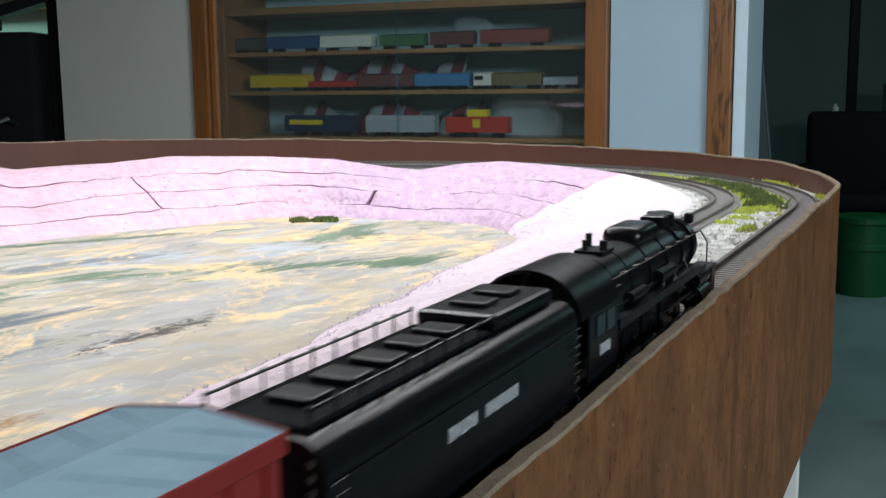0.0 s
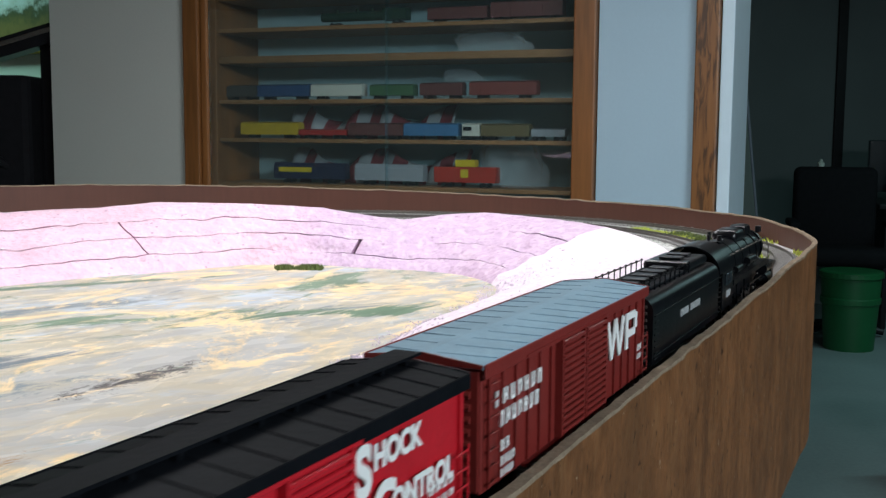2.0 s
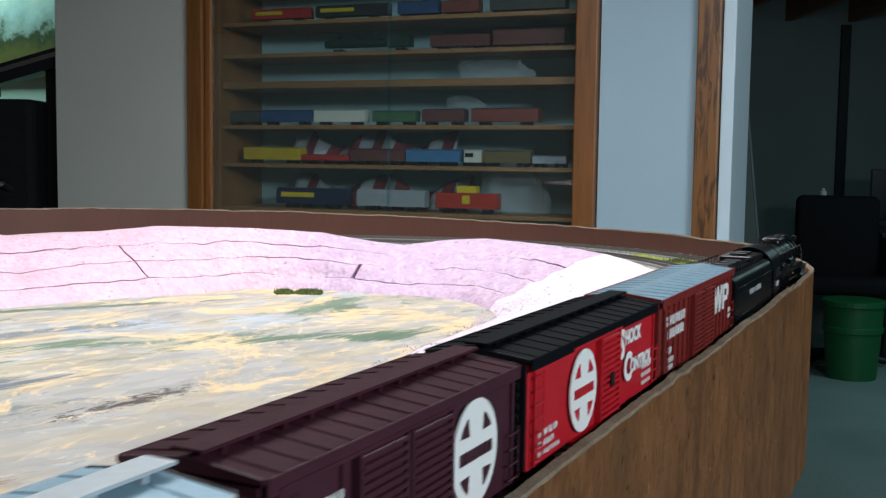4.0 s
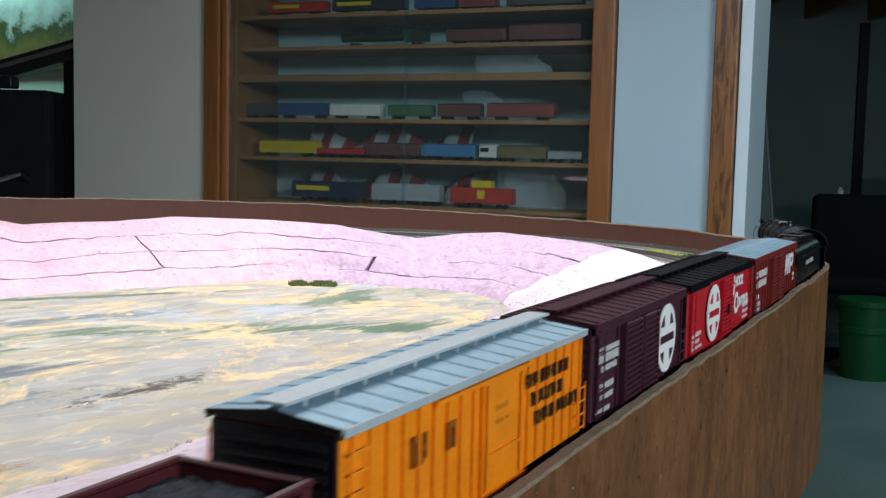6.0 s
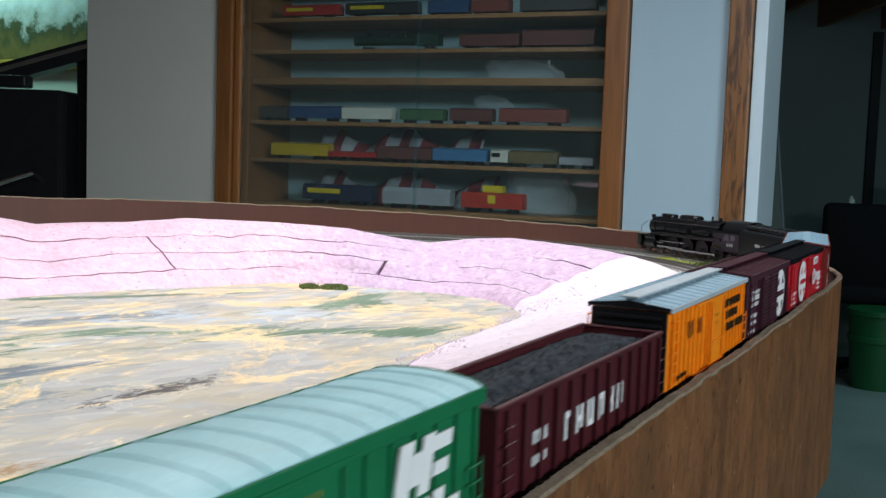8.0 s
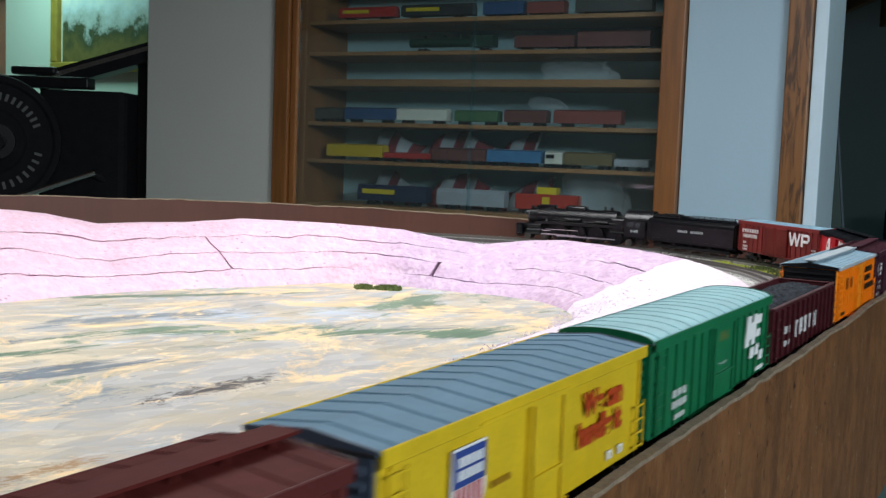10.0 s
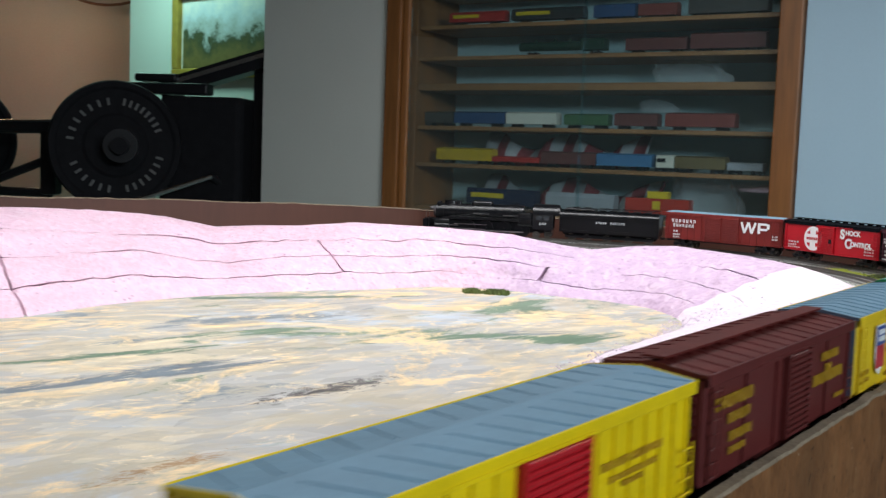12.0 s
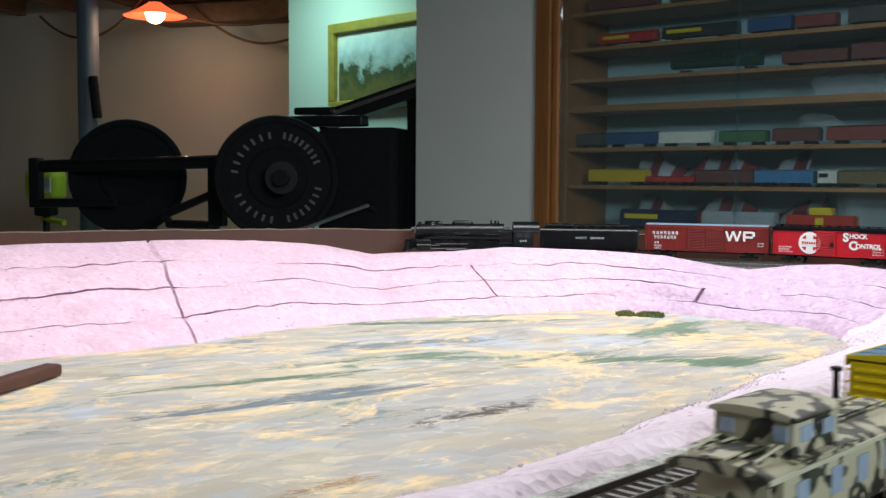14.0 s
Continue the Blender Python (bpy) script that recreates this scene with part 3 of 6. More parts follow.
def shelf_models():
    z0, z1, z2, z3, z4, z5, z6 = SHELVES[:7]
    P = paint
    for u, z, n, h, m, lab, k, r in (
        (0.2215, z0, 0.2141, 0.055, P("navy", 0.015, 0.02, 0.05), "navy model diesel with a yellow stripe on a shelf", "diesel", P("stripe_yellow", 0.62, 0.44, 0.02)),
        (0.467, z0, 0.1958, 0.055, P("dull_silver", 0.30, 0.31, 0.33), "silver-grey model streamliner on a shelf", "diesel", None),
        (0.6931, z0, 0.1692, 0.07, P("caboose_red", 0.42, 0.035, 0.02), "red model caboose with a yellow cupola on a shelf", "caboose", P("stripe_yellow", 0.62, 0.44, 0.02)),
        (0.1173, z1, 0.18, 0.045, P("ochre_yellow", 0.52, 0.34, 0.02), "yellow model hopper car on a shelf", "boxcar", None),
        (0.2994, z1, 0.1435, 0.026, P("flat_red", 0.40, 0.03, 0.025), "low red model flat car on a shelf", "boxcar", None),
        (0.4482, z1, 0.1575, 0.043, P("oxide_brown", 0.13, 0.045, 0.04), "oxide brown model boxcar on a shelf", "boxcar", None),
        (0.6088, z1, 0.1496, 0.043, P("mid_blue", 0.06, 0.17, 0.32), "blue model boxcar on a shelf", "boxcar", None),
        (0.7703, z1, 0.0467, 0.043, P("off_white", 0.6, 0.58, 0.5), "short cream model container car on a shelf", "boxcar", M_BLACK),
        (0.8199, z1, 0.1271, 0.042, P("olive_brown", 0.15, 0.11, 0.05), "olive brown model flat car on a shelf", "boxcar", None),
        (0.9519, z1, 0.0863, 0.03, P("dull_silver", 0.30, 0.31, 0.33), "grey model gondola on a shelf", "boxcar", None),
        (0.0617, z2, 0.1052, 0.042, P("charcoal", 0.06, 0.055, 0.05), "charcoal model boxcar on a shelf", "boxcar", None),
        (0.1723, z2, 0.1604, 0.043, P("deep_blue", 0.03, 0.07, 0.16), "deep blue model boxcar on a shelf", "boxcar", None),
        (0.3369, z2, 0.151, 0.043, P("off_white", 0.6, 0.58, 0.5), "white model reefer with a red emblem on a shelf", "boxcar", None),
        (0.5108, z2, 0.1235, 0.04, P("moss_green", 0.06, 0.13, 0.06), "moss green model boxcar on a shelf", "boxcar", None),
        (0.6526, z2, 0.1157, 0.043, P("oxide_brown", 0.13, 0.045, 0.04), "oxide brown model boxcar on a shelf", "boxcar", None),
        (0.7882, z2, 0.1762, 0.045, P("oxide_red", 0.20, 0.05, 0.04), "oxide red model boxcar on a shelf", "boxcar", None),
        (0.3508, z4, 0.2917, 0.045, P("dark_green", 0.02, 0.045, 0.03), "dark green model steam engine on a shelf", "locomotive", None),
        (0.6729, z4, 0.1599, 0.042, P("oxide_brown", 0.13, 0.045, 0.04), "oxide brown model boxcar on a shelf", "boxcar", None),
        (0.8426, z4, 0.1842, 0.05, P("oxide_brown", 0.13, 0.045, 0.04), "oxide brown model coach on a shelf", "boxcar", None),
        (0.1449, z5, 0.1738, 0.04, P("flat_red", 0.40, 0.03, 0.025), "red model diesel with a yellow stripe on a shelf", "diesel", P("stripe_yellow", 0.62, 0.44, 0.02)),
        (0.3401, z5, 0.2101, 0.042, P("black_yellow", 0.03, 0.03, 0.03), "black model diesel with a yellow stripe on a shelf", "diesel", P("stripe_yellow", 0.62, 0.44, 0.02)),
        (0.5811, z5, 0.112, 0.045, P("deep_blue", 0.03, 0.07, 0.16), "deep blue model boxcar on a shelf", "boxcar", None),
        (0.7032, z5, 0.0999, 0.042, P("oxide_red", 0.20, 0.05, 0.04), "oxide red model boxcar on a shelf", "boxcar", None),
        (0.8328, z5, 0.194, 0.05, P("charcoal", 0.06, 0.055, 0.05), "charcoal model boxcar on a shelf", "boxcar", None),
        (0.1117, z6, 0.207, 0.045, P("oxide_brown", 0.13, 0.045, 0.04), "oxide brown model boxcar on a shelf", "boxcar", None),
        (0.3615, z6, 0.199, 0.045, P("charcoal", 0.06, 0.055, 0.05), "charcoal model boxcar on a shelf", "boxcar", None),
        (0.6425, z6, 0.1903, 0.045, P("dark_green", 0.02, 0.045, 0.03), "dark green model boxcar on a shelf", "boxcar", None),
    ):
        shelf_car(u, z, n, h, m, lab, k, r)
    # striped cloth bundles behind the cars and clear bags
    for u0, u1, z, h in ((0.2215, 0.7032, z1, 0.094), (0.2215, 0.7434, z0, 0.095)):
        bm = bmesh.new()
        k, rows = 40, 8
        grid = [[bm.verts.new((u0 + (u1 - u0) * i / k, 0.125 + 0.02 * math.sin(i * 0.7) * j / rows + 0.05 * (j / rows) ** 2,
                               z + 0.001 + h * (j / rows) * (0.75 + 0.25 * math.sin(i * 0.33 + 1.2)))) for i in range(k + 1)] for j in range(rows + 1)]
        for j in range(rows):
            for i in range(k):
                bm.faces.new((grid[j][i], grid[j][i + 1], grid[j + 1][i + 1], grid[j + 1][i]))
        ob = thing("striped_cloth", bm, M_CLOTH, "folded red and white striped cloth behind the models", "cloth", smooth=True, at=WALL)
        sol = ob.modifiers.new("thick", "SOLIDIFY")
        sol.thickness = 0.004
    for u, z, r, sx, sz in ((0.9014, z0, 0.0871, 1.0, 1.1), (0.8426, z3, 0.049, 2.0, 0.85), (0.76, z2 + 0.046, 0.04, 1.3, 0.5)):
        bm = bmesh.new()
        bmesh.ops.create_icosphere(bm, subdivisions=4, radius=r)
        for v in bm.verts:
            d = 1 + 0.35 * noise.noise(v.co * (2.2 / r) * 0.5) + 0.18 * noise.noise(v.co * (5 / r) * 0.6)
            v.co = Vector((v.co.x * sx * d, v.co.y * 0.5 * d, max(0, (v.co.z + r * 0.55) * sz * d)))
        thing("plastic_bag", bm, M_BAGSKIN, "crumpled clear plastic bag among the models", "bag", at=WALL @ pose(u - 0.025, 0.13, z + 0.001))


def bag_skin():
    m = bpy.data.materials.new("clear_plastic_film")
    m.use_nodes = True
    b = m.node_tree.nodes["Principled BSDF"]
    b.inputs["Base Color"].default_value = (0.8, 0.83, 0.85, 1)
    b.inputs["Alpha"].default_value = 0.16
    b.inputs["Roughness"].default_value = 0.07
    return m


M_BAGSKIN = bag_skin()


# ---- the layout ----
def crest_offset(s):
    return float(np.interp(s, (-3, 1.0, 1.6, 3.2), (-0.115, -0.115, -0.11, -0.11)))


def crest_height(s):
    return float(np.interp(s, (-3, 0.25, 0.45, 0.68, 0.76, 0.84, 0.90, 0.97, 1.08, 1.23, 1.32, 1.45, 1.53, 1.64, 1.8, 3.2), (0.983, 0.984, 0.990, 0.995, 0.991, 0.981, 0.987, 0.997, 1.002, 1.004, 0.997, 0.993, 1.006, 1.014, 1.017, 1.017)))


def base_offset(s):
    return float(np.interp(s, (-3, -0.5, -0.15, 0.2, 0.42, 0.6, 0.84, 0.97, 1.08, 1.2, 1.43, 1.62, 1.88, 2.05, 2.24, 3.2), (-0.235, -0.238, -0.295, -0.295, -0.275, -0.255, -0.245, -0.213, -0.22, -0.285, -0.345, -0.395, -0.465, -0.465, -0.43, -0.40)))


def foam_point(s, f):
    """A point of the slope; f goes from 0 at the foot to 1 at the crest."""
    o0, o1, z1 = base_offset(s), crest_offset(s), crest_height(s)
    bulge = f ** 0.9
    o = o0 + (o1 - o0) * (0.72 * f + 0.28 * f ** 3)
    z = BOARD_Z - 0.004 + (z1 - BOARD_Z + 0.004) * bulge
    x, y, h = TRACK.at(s, o)
    p = Vector((x * 9, y * 9, z * 14))
    d = 0.010 * noise.noise(p) + 0.0042 * noise.noise(p * 4.3) + 0.0018 * noise.noise(p * (8.5 if s > 0.35 else 6.0))
    d *= 1.0 if s > 0.35 else 0.55
    w = min(1, 4 * f) * min(1, 5 * (1 - f) + 0.25)
    return Vector((x - d * w * math.cos(h), y + d * w * math.sin(h), z + d * w * 0.7))


def shear(s):
    """How far the boards' joints lean, along the slope."""
    f = min(1, max(0, (s - 1.4) / 0.3))
    return -0.083 * f * f * (3 - 2 * f) + 0.098 * math.exp(-((s - 1.26) / 0.12) ** 2) - 0.035 * math.exp(-((s - 0.89) / 0.12) ** 2)


CRACKS = ((-3.0, 0.40, 1.849, 3.2), (-3.0, 0.40, 0.89, 1.2625, 1.849, 3.2), (-3.0, 0.40, 1.2625, 1.849, 3.2), (-3.0, 0.40, 1.849, 3.2))
OPEN = {0.89: 0.0036, 1.2625: 0.0014, 1.849: 0.0032}


def seam_width(s, k):
    """How far a seam stands open; over the pale slope the seams are filled but for one short stretch."""
    if s < 0.40:
        return 0.004 if k == 2 and 0.14 < s < 0.37 else -0.0008
    w = 0.0040 + 0.0085 * noise.noise(Vector((s * 5.5, k * 3.1, 0))) + 0.003 * noise.noise(Vector((s * 31, k * 1.7, 4)))
    return max(-0.0005, w)


def hillside():
    ob = holder("foam_hillside", "terraced hillside of pink insulation foam boards with dark seams", "hillside")
    layers = 4
    for k in range(layers):
        for a, b in zip(CRACKS[k], CRACKS[k][1:]):
            ss = steps(a + OPEN.get(a, 0), b - OPEN.get(b, 0), 0.0065)
            bm = bmesh.new()
            base = [k / layers + (i / 9) * (1 / layers) for i in range(10)]
            rows = []
            for s in ss:
                fs = list(base)
                fs[0] += seam_width(s, k) if k else 0.0065
                fs[-1] -= seam_width(s, k + 1) if k < layers - 1 else 0.0
                x, y, h = TRACK.at(s, 0)
                inward = Vector((math.cos(h), -math.sin(h), -0.35)) * 0.016
                line = [foam_point(s + shear(s) * (f - 0.5), f) for f in fs]
                back = line[-1] + inward
                if k == layers - 1:
                    xb, yb, _ = TRACK.at(s, crest_offset(s) + 0.014)
                    back = Vector((xb, yb, TOP_Z - 0.004))
                rows.append([line[0] + inward] + line + [back])
            vs = [[bm.verts.new(p) for p in row] for row in rows]
            for r0, r1 in zip(vs, vs[1:]):
                for i in range(len(r0) - 1):
                    bm.faces.new((r0[i], r0[i + 1], r1[i + 1], r1[i]))
            bm.faces.new(vs[0])
            bm.faces.new(vs[-1])
            bmesh.ops.recalc_face_normals(bm, faces=bm.faces[:])
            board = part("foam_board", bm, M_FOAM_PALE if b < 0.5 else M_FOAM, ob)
            board.data.shade_smooth()
            board.data.set_sharp_from_angle(angle=radians(75))
    # what lies behind the seams
    bm = bmesh.new()
    rows = []
    for s in steps(-3, 3.2, 0.02):
        x, y, h = TRACK.at(s, 0)
        inward = Vector((math.cos(h), -math.sin(h), -0.35)) * 0.0125
        rows.append([bm.verts.new(foam_point(s, f) + inward) for f in [0.985 * i / 16 for i in range(17)]])
    for r0, r1 in zip(rows, rows[1:]):
        for i in range(16):
            bm.faces.new((r0[i], r0[i + 1], r1[i + 1], r1[i]))
    part("foam_core", bm, M_SEAM, ob, "dark glue between the boards")


M_CRUMB = material("mauve_foam_crumbs", (0.78, 0.69, 0.80), 0.9)
M_SEAM = material("dark_glue", (0.10, 0.05, 0.065), 0.9)


def layout():
    bm = bmesh.new()
    ring = [TRACK.at(s, -0.10)[:2] for s in steps(-3, 3.15, 0.08)]
    top = [bm.verts.new((x, y, BOARD_Z)) for x, y in ring]
    low = [bm.verts.new((x, y, BOARD_Z - 0.015)) for x, y in ring]
    bm.faces.new(top)
    bm.faces.new(low[::-1])
    for i in range(len(top)):
        j = (i + 1) % len(top)
        bm.faces.new((top[i], low[i], low[j], top[j]))
    bmesh.ops.recalc_face_normals(bm, faces=bm.faces[:])
    bmesh.ops.triangulate(bm, faces=[f for f in bm.faces if len(f.verts) > 4])
    thing("landscape_board", bm, M_BOARD, "strand board base brushed with grey, blue, tan and green paint", "board")
    # shelf that carries the tracks
    bm = bmesh.new()
    ss = steps(-3, 3.2, 0.03)
    rows = []
    for i, s in enumerate(ss):
        xf, yf, _ = FASCIA.at(s, -0.005)
        xi, yi, _ = TRACK.at(s, crest_offset(s) - 0.004)
        row = []
        for j in range(15):
            f = j / 14
            x, y = xf + (xi - xf) * f, yf + (yi - yf) * f
            row.append(bm.verts.new((x, y, TOP_Z + 0.0016 * noise.noise(Vector((x * 60, y * 60, 0))) - 0.0008)))
        row.append(bm.verts.new((xi, yi, TOP_Z - 0.016)))
        row.append(bm.verts.new((xf, yf, TOP_Z - 0.016)))
        rows.append(row)
    for a, b in zip(rows, rows[1:]):
        for i in range(len(a)):
            j = (i + 1) % len(a)
            bm.faces.new((a[i], a[j], b[j], b[i]))
    bmesh.ops.recalc_face_normals(bm, faces=bm.faces[:])
    thing("track_shelf", bm, M_BALLAST, "track shelf covered with loose grey ballast", "roadbed", smooth=True)
    # fascia with a ragged top edge
    def lip(s):
        return float(np.interp(s, (0.2, 0.34, 0.5, 0.72, 0.9, 1.2, 1.8), (1.0, 1.003, 1.0045, 1.0075, 1.0135, 1.0195, 1.0235))) + 0.0022 * noise.noise(Vector((s * 11, 0, 0))) + 0.0013 * noise.noise(Vector((s * 60, 3, 0)))
    fa = holder("fascia", "curved brown hardboard fascia with a frayed upper edge", "fascia")
    fs = steps(-3, 3.2, 0.008)
    part("panel", sweep(bmesh.new(), FASCIA, fs, lambda s: [(0, 0.815), (0, lip(s) - 0.0012), (-0.0030, lip(s) - 0.0012), (-0.0030, 0.815)]), M_FASCIA, fa, smooth=False)
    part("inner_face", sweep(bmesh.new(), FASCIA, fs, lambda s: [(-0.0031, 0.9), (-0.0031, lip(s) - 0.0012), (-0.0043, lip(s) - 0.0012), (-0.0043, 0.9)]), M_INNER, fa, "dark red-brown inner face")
    part("top_edge", sweep(bmesh.new(), FASCIA, fs, lambda s: [(0.0004 + 0.0007 * noise.noise(Vector((s * 90, 7, 0))), lip(s) - 0.001), (0.0001, lip(s) + 0.0004),
                                                                (-0.0038, lip(s) + 0.0006), (-0.0048, lip(s) - 0.001)]), M_EDGE, fa, "frayed pale board edge")
    # framing under the layout
    tf = holder("layout_table", "wooden framing and white painted legs under the layout", "table")
    for s in (-2.2, -1.3, 0.12, 0.75, 1.6):
        x, y, h = FASCIA.at(s, -0.075)
        part("leg", rounded_box(-0.045, 0.045, -0.045, 0.045, 0.0, TOP_Z - 0.02, 0.003), M_BOARDWHITE, tf, "white painted leg", at=pose(x, y, 0, 0, 0, -math.degrees(h)))
    part("apron", sweep(bmesh.new(), FASCIA, steps(-3, 3.2, 0.05), [(-0.008, 0.83), (-0.008, 0.96), (-0.026, 0.96), (-0.026, 0.83)]), M_SHELF, tf)
    # tracks
    for nm, off in (("outer", 0.0), ("inner", -0.075)):
        tr = holder("model_track", "model railway track with nickel rails on dark sleepers", "track", "two concentric tracks")
        for g in (-0.00825 - 0.0008, 0.00825):
            part("rail", sweep(bmesh.new(), TRACK, steps(-3, 3.2, 0.02), [(off + g, RAIL_Z - 0.0028), (off + g, RAIL_Z), (off + g + 0.0009, RAIL_Z), (off + g + 0.0009, RAIL_Z - 0.0028)]), M_RAIL, tr)
        bm = bmesh.new()
        s = -3.0
        while s < 3.2:
            x, y, h = TRACK.at(s, off)
            box(bm, -0.015, 0.015, -0.0015, 0.0015, RAIL_Z - 0.0052, RAIL_Z - 0.0029, pose(x, y, 0, 0, 0, -math.degrees(h)))
            s += 0.0072
        tagged(part("tie_bed", bm, M_TIE, tr), kind="stuff")
    # turf
    def turf(name, count, place, mat, size, label):
        bm = bmesh.new()
        rng = random.Random(5)
        for _ in range(count):
            x, y, z = place(rng)
            for _b in range(3):
                a = rng.random() * 6.28
                r, hgt = size * (0.5 + rng.random()), size * (0.8 + 1.2 * rng.random())
                p = Vector((x + rng.gauss(0, size), y + rng.gauss(0, size), z))
                v = [bm.verts.new(p + Vector((math.cos(a + k * 2.1) * r * 0.6, math.sin(a + k * 2.1) * r * 0.6, 0))) for k in range(3)]
                t = bm.verts.new(p + Vector((rng.gauss(0, size * 0.4), rng.gauss(0, size * 0.4), hgt)))
                for k in range(3):
                    bm.faces.new((v[k], v[(k + 1) % 3], t))
        thing(name, bm, mat, label, "turf", kind="stuff")

    def between(rng):
        while True:
            s = rng.uniform(-0.12, 0.46)
            x, y, _ = TRACK.at(s, rng.gauss(-0.037, 0.010))
            if noise.noise(Vector((x * 38, y * 38, 2))) + 0.5 * noise.noise(Vector((x * 110, y * 110, 5))) > -0.05 + (0.35 if s < 0.02 else 0):
                return x, y, TOP_Z - 0.0008

    def core(rng):
        while True:
            s = rng.uniform(0.04, 0.36)
            x, y, _ = TRACK.at(s, rng.gauss(-0.036, 0.006))
            if noise.noise(Vector((x * 45, y * 45, 9))) > 0.08:
                return x, y, TOP_Z

    def lip_side(rng):
        s = rng.choice((-0.06, 0.08, 0.14, 0.3)) + rng.gauss(0, 0.02)
        x, y, _ = FASCIA.at(s, rng.uniform(-0.013, -0.006))
        return x, y, TOP_Z

    def along(rng):
        s = rng.uniform(0.4, 2.6)
        x, y, _ = TRACK.at(s, rng.choice((-0.038, -0.100, 0.025, 0.042)) + rng.gauss(0, 0.01))
        return x, y, TOP_Z
    turf("turf_strip", 2300, between, M_GRASS, 0.0022, "yellow-green scatter turf between the tracks")
    turf("turf_clumps", 900, core, M_BUSH, 0.0034, "darker olive turf clumps between the tracks")
    turf("turf_edge", 160, lip_side, M_GRASS, 0.0020, "yellow-green turf along the fascia")
    def curve_stones(rng):
        s = rng.uniform(-0.5, 0.6)
        x, y, _ = TRACK.at(s, rng.uniform(-0.1, 0.022))
        return x, y, TOP_Z - 0.0008
    turf("ballast_stones", 2600, curve_stones, M_BALLAST, 0.0013, "small grey ballast stones round the bend")
    turf("loose_scatter", 900, along, M_BALLAST, 0.0018, "loose grey scatter beside the tracks")
    def crumbs(rng):
        s = rng.uniform(-1.15, 0.35)
        f = abs(rng.gauss(0, 0.22))
        return foam_point(s, min(f, 0.9)) if rng.random() < 0.82 else Vector((*TRACK.at(s, base_offset(s) - abs(rng.gauss(0, 0.006)))[:2], BOARD_Z))
    turf("foam_crumbs", 1300, crumbs, M_CRUMB, 0.0012, "mauve foam crumbs along the foot of the pale slope")
    bx, by = -0.155, 1.352

    def bush(rng):
        k = rng.choice((-0.030, -0.026, 0.008, 0.016, 0.026))
        return bx + k * 0.7 + rng.gauss(0, 0.002), by + rng.gauss(0, 0.002), BOARD_Z
    turf("small_bushes", 240, bush, M_BUSH, 0.0038, "small olive bushes at the foot of the foam slope")


# ---- the train ----
GAP = 0.012
LENGTHS = (0.176, 0.161, 0.136, 0.165, 0.174, 0.181, 0.171, 0.171, 0.177)
W, SILL, EAVE, PEAK = 0.0182, 0.0125, 0.0490, 0.0518


def truck(parent, x):
    t = part("truck", mesh_truck, None, parent, "black truck frame", at=pose(x, 0, 0))
    for d in (-0.0105, 0.0105):
        part("wheelset", mesh_wheels, None, t, at=pose(d, 0, 0.0052))


def make_truck_meshes():
    bm = bmesh.new()
    for y in (-0.0125, 0.0125):
        box(bm, -0.014, 0.014, y - 0.001, y + 0.001, 0.0045, 0.0075)
        for x in (-0.0105, 0.0105):
            box(bm, x - 0.002, x + 0.002, y - 0.0015, y + 0.0015, 0.003, 0.0075)
    box(bm, -0.003, 0.003, -0.0125, 0.0125, 0.005, 0.0118)
    f = mesh_of("truck", bm, M_BLACK)
    bm = bmesh.new()
    cyl(bm, (0, -0.011, 0), (0, 0.011, 0), 0.001, 8)
    for y in (-0.0085, 0.0085):
        cyl(bm, (0, y - 0.0012, 0), (0, y + 0.0012, 0), 0.0052, 18)
    return f, mesh_of("wheelset", bm, M_STEELDARK)


M_BRIGHT = material("bright_highlight_silver", (0.46, 0.52, 0.56), 0.45, 0.2)
M_STEELDARK = material("dull_wheel_steel", (0.12, 0.11, 0.10), 0.45, 0.8)
mesh_truck, mesh_wheels = make_truck_meshes()


def bar_word(bm, x, z, length, height, letters, side, rng, y=None, slant=0.0):
    """A word set as plain bars on a car's side: x its start towards the front, seen from outside."""
    y = W + 0.0006 if y is None else y
    pitch = length / letters
    for i in range(letters):
        a, d = x + i * pitch, pitch * 0.16
        ya, yb = (-y - 0.0002, -y + 0.0004) if side < 0 else (y - 0.0004, y + 0.0002)
        box(bm, a, a + d, ya, yb, z, z + height)
        box(bm, a + d, a + 2.4 * d, ya, yb, z + height * (0.78, 0.40, 0.0)[i % 3], z + height * (1.0, 0.62, 0.22)[i % 3])
        box(bm, a + 2.4 * d, a + 3.4 * d, ya, yb, z + height * 0.12 * (i % 2), z + height)


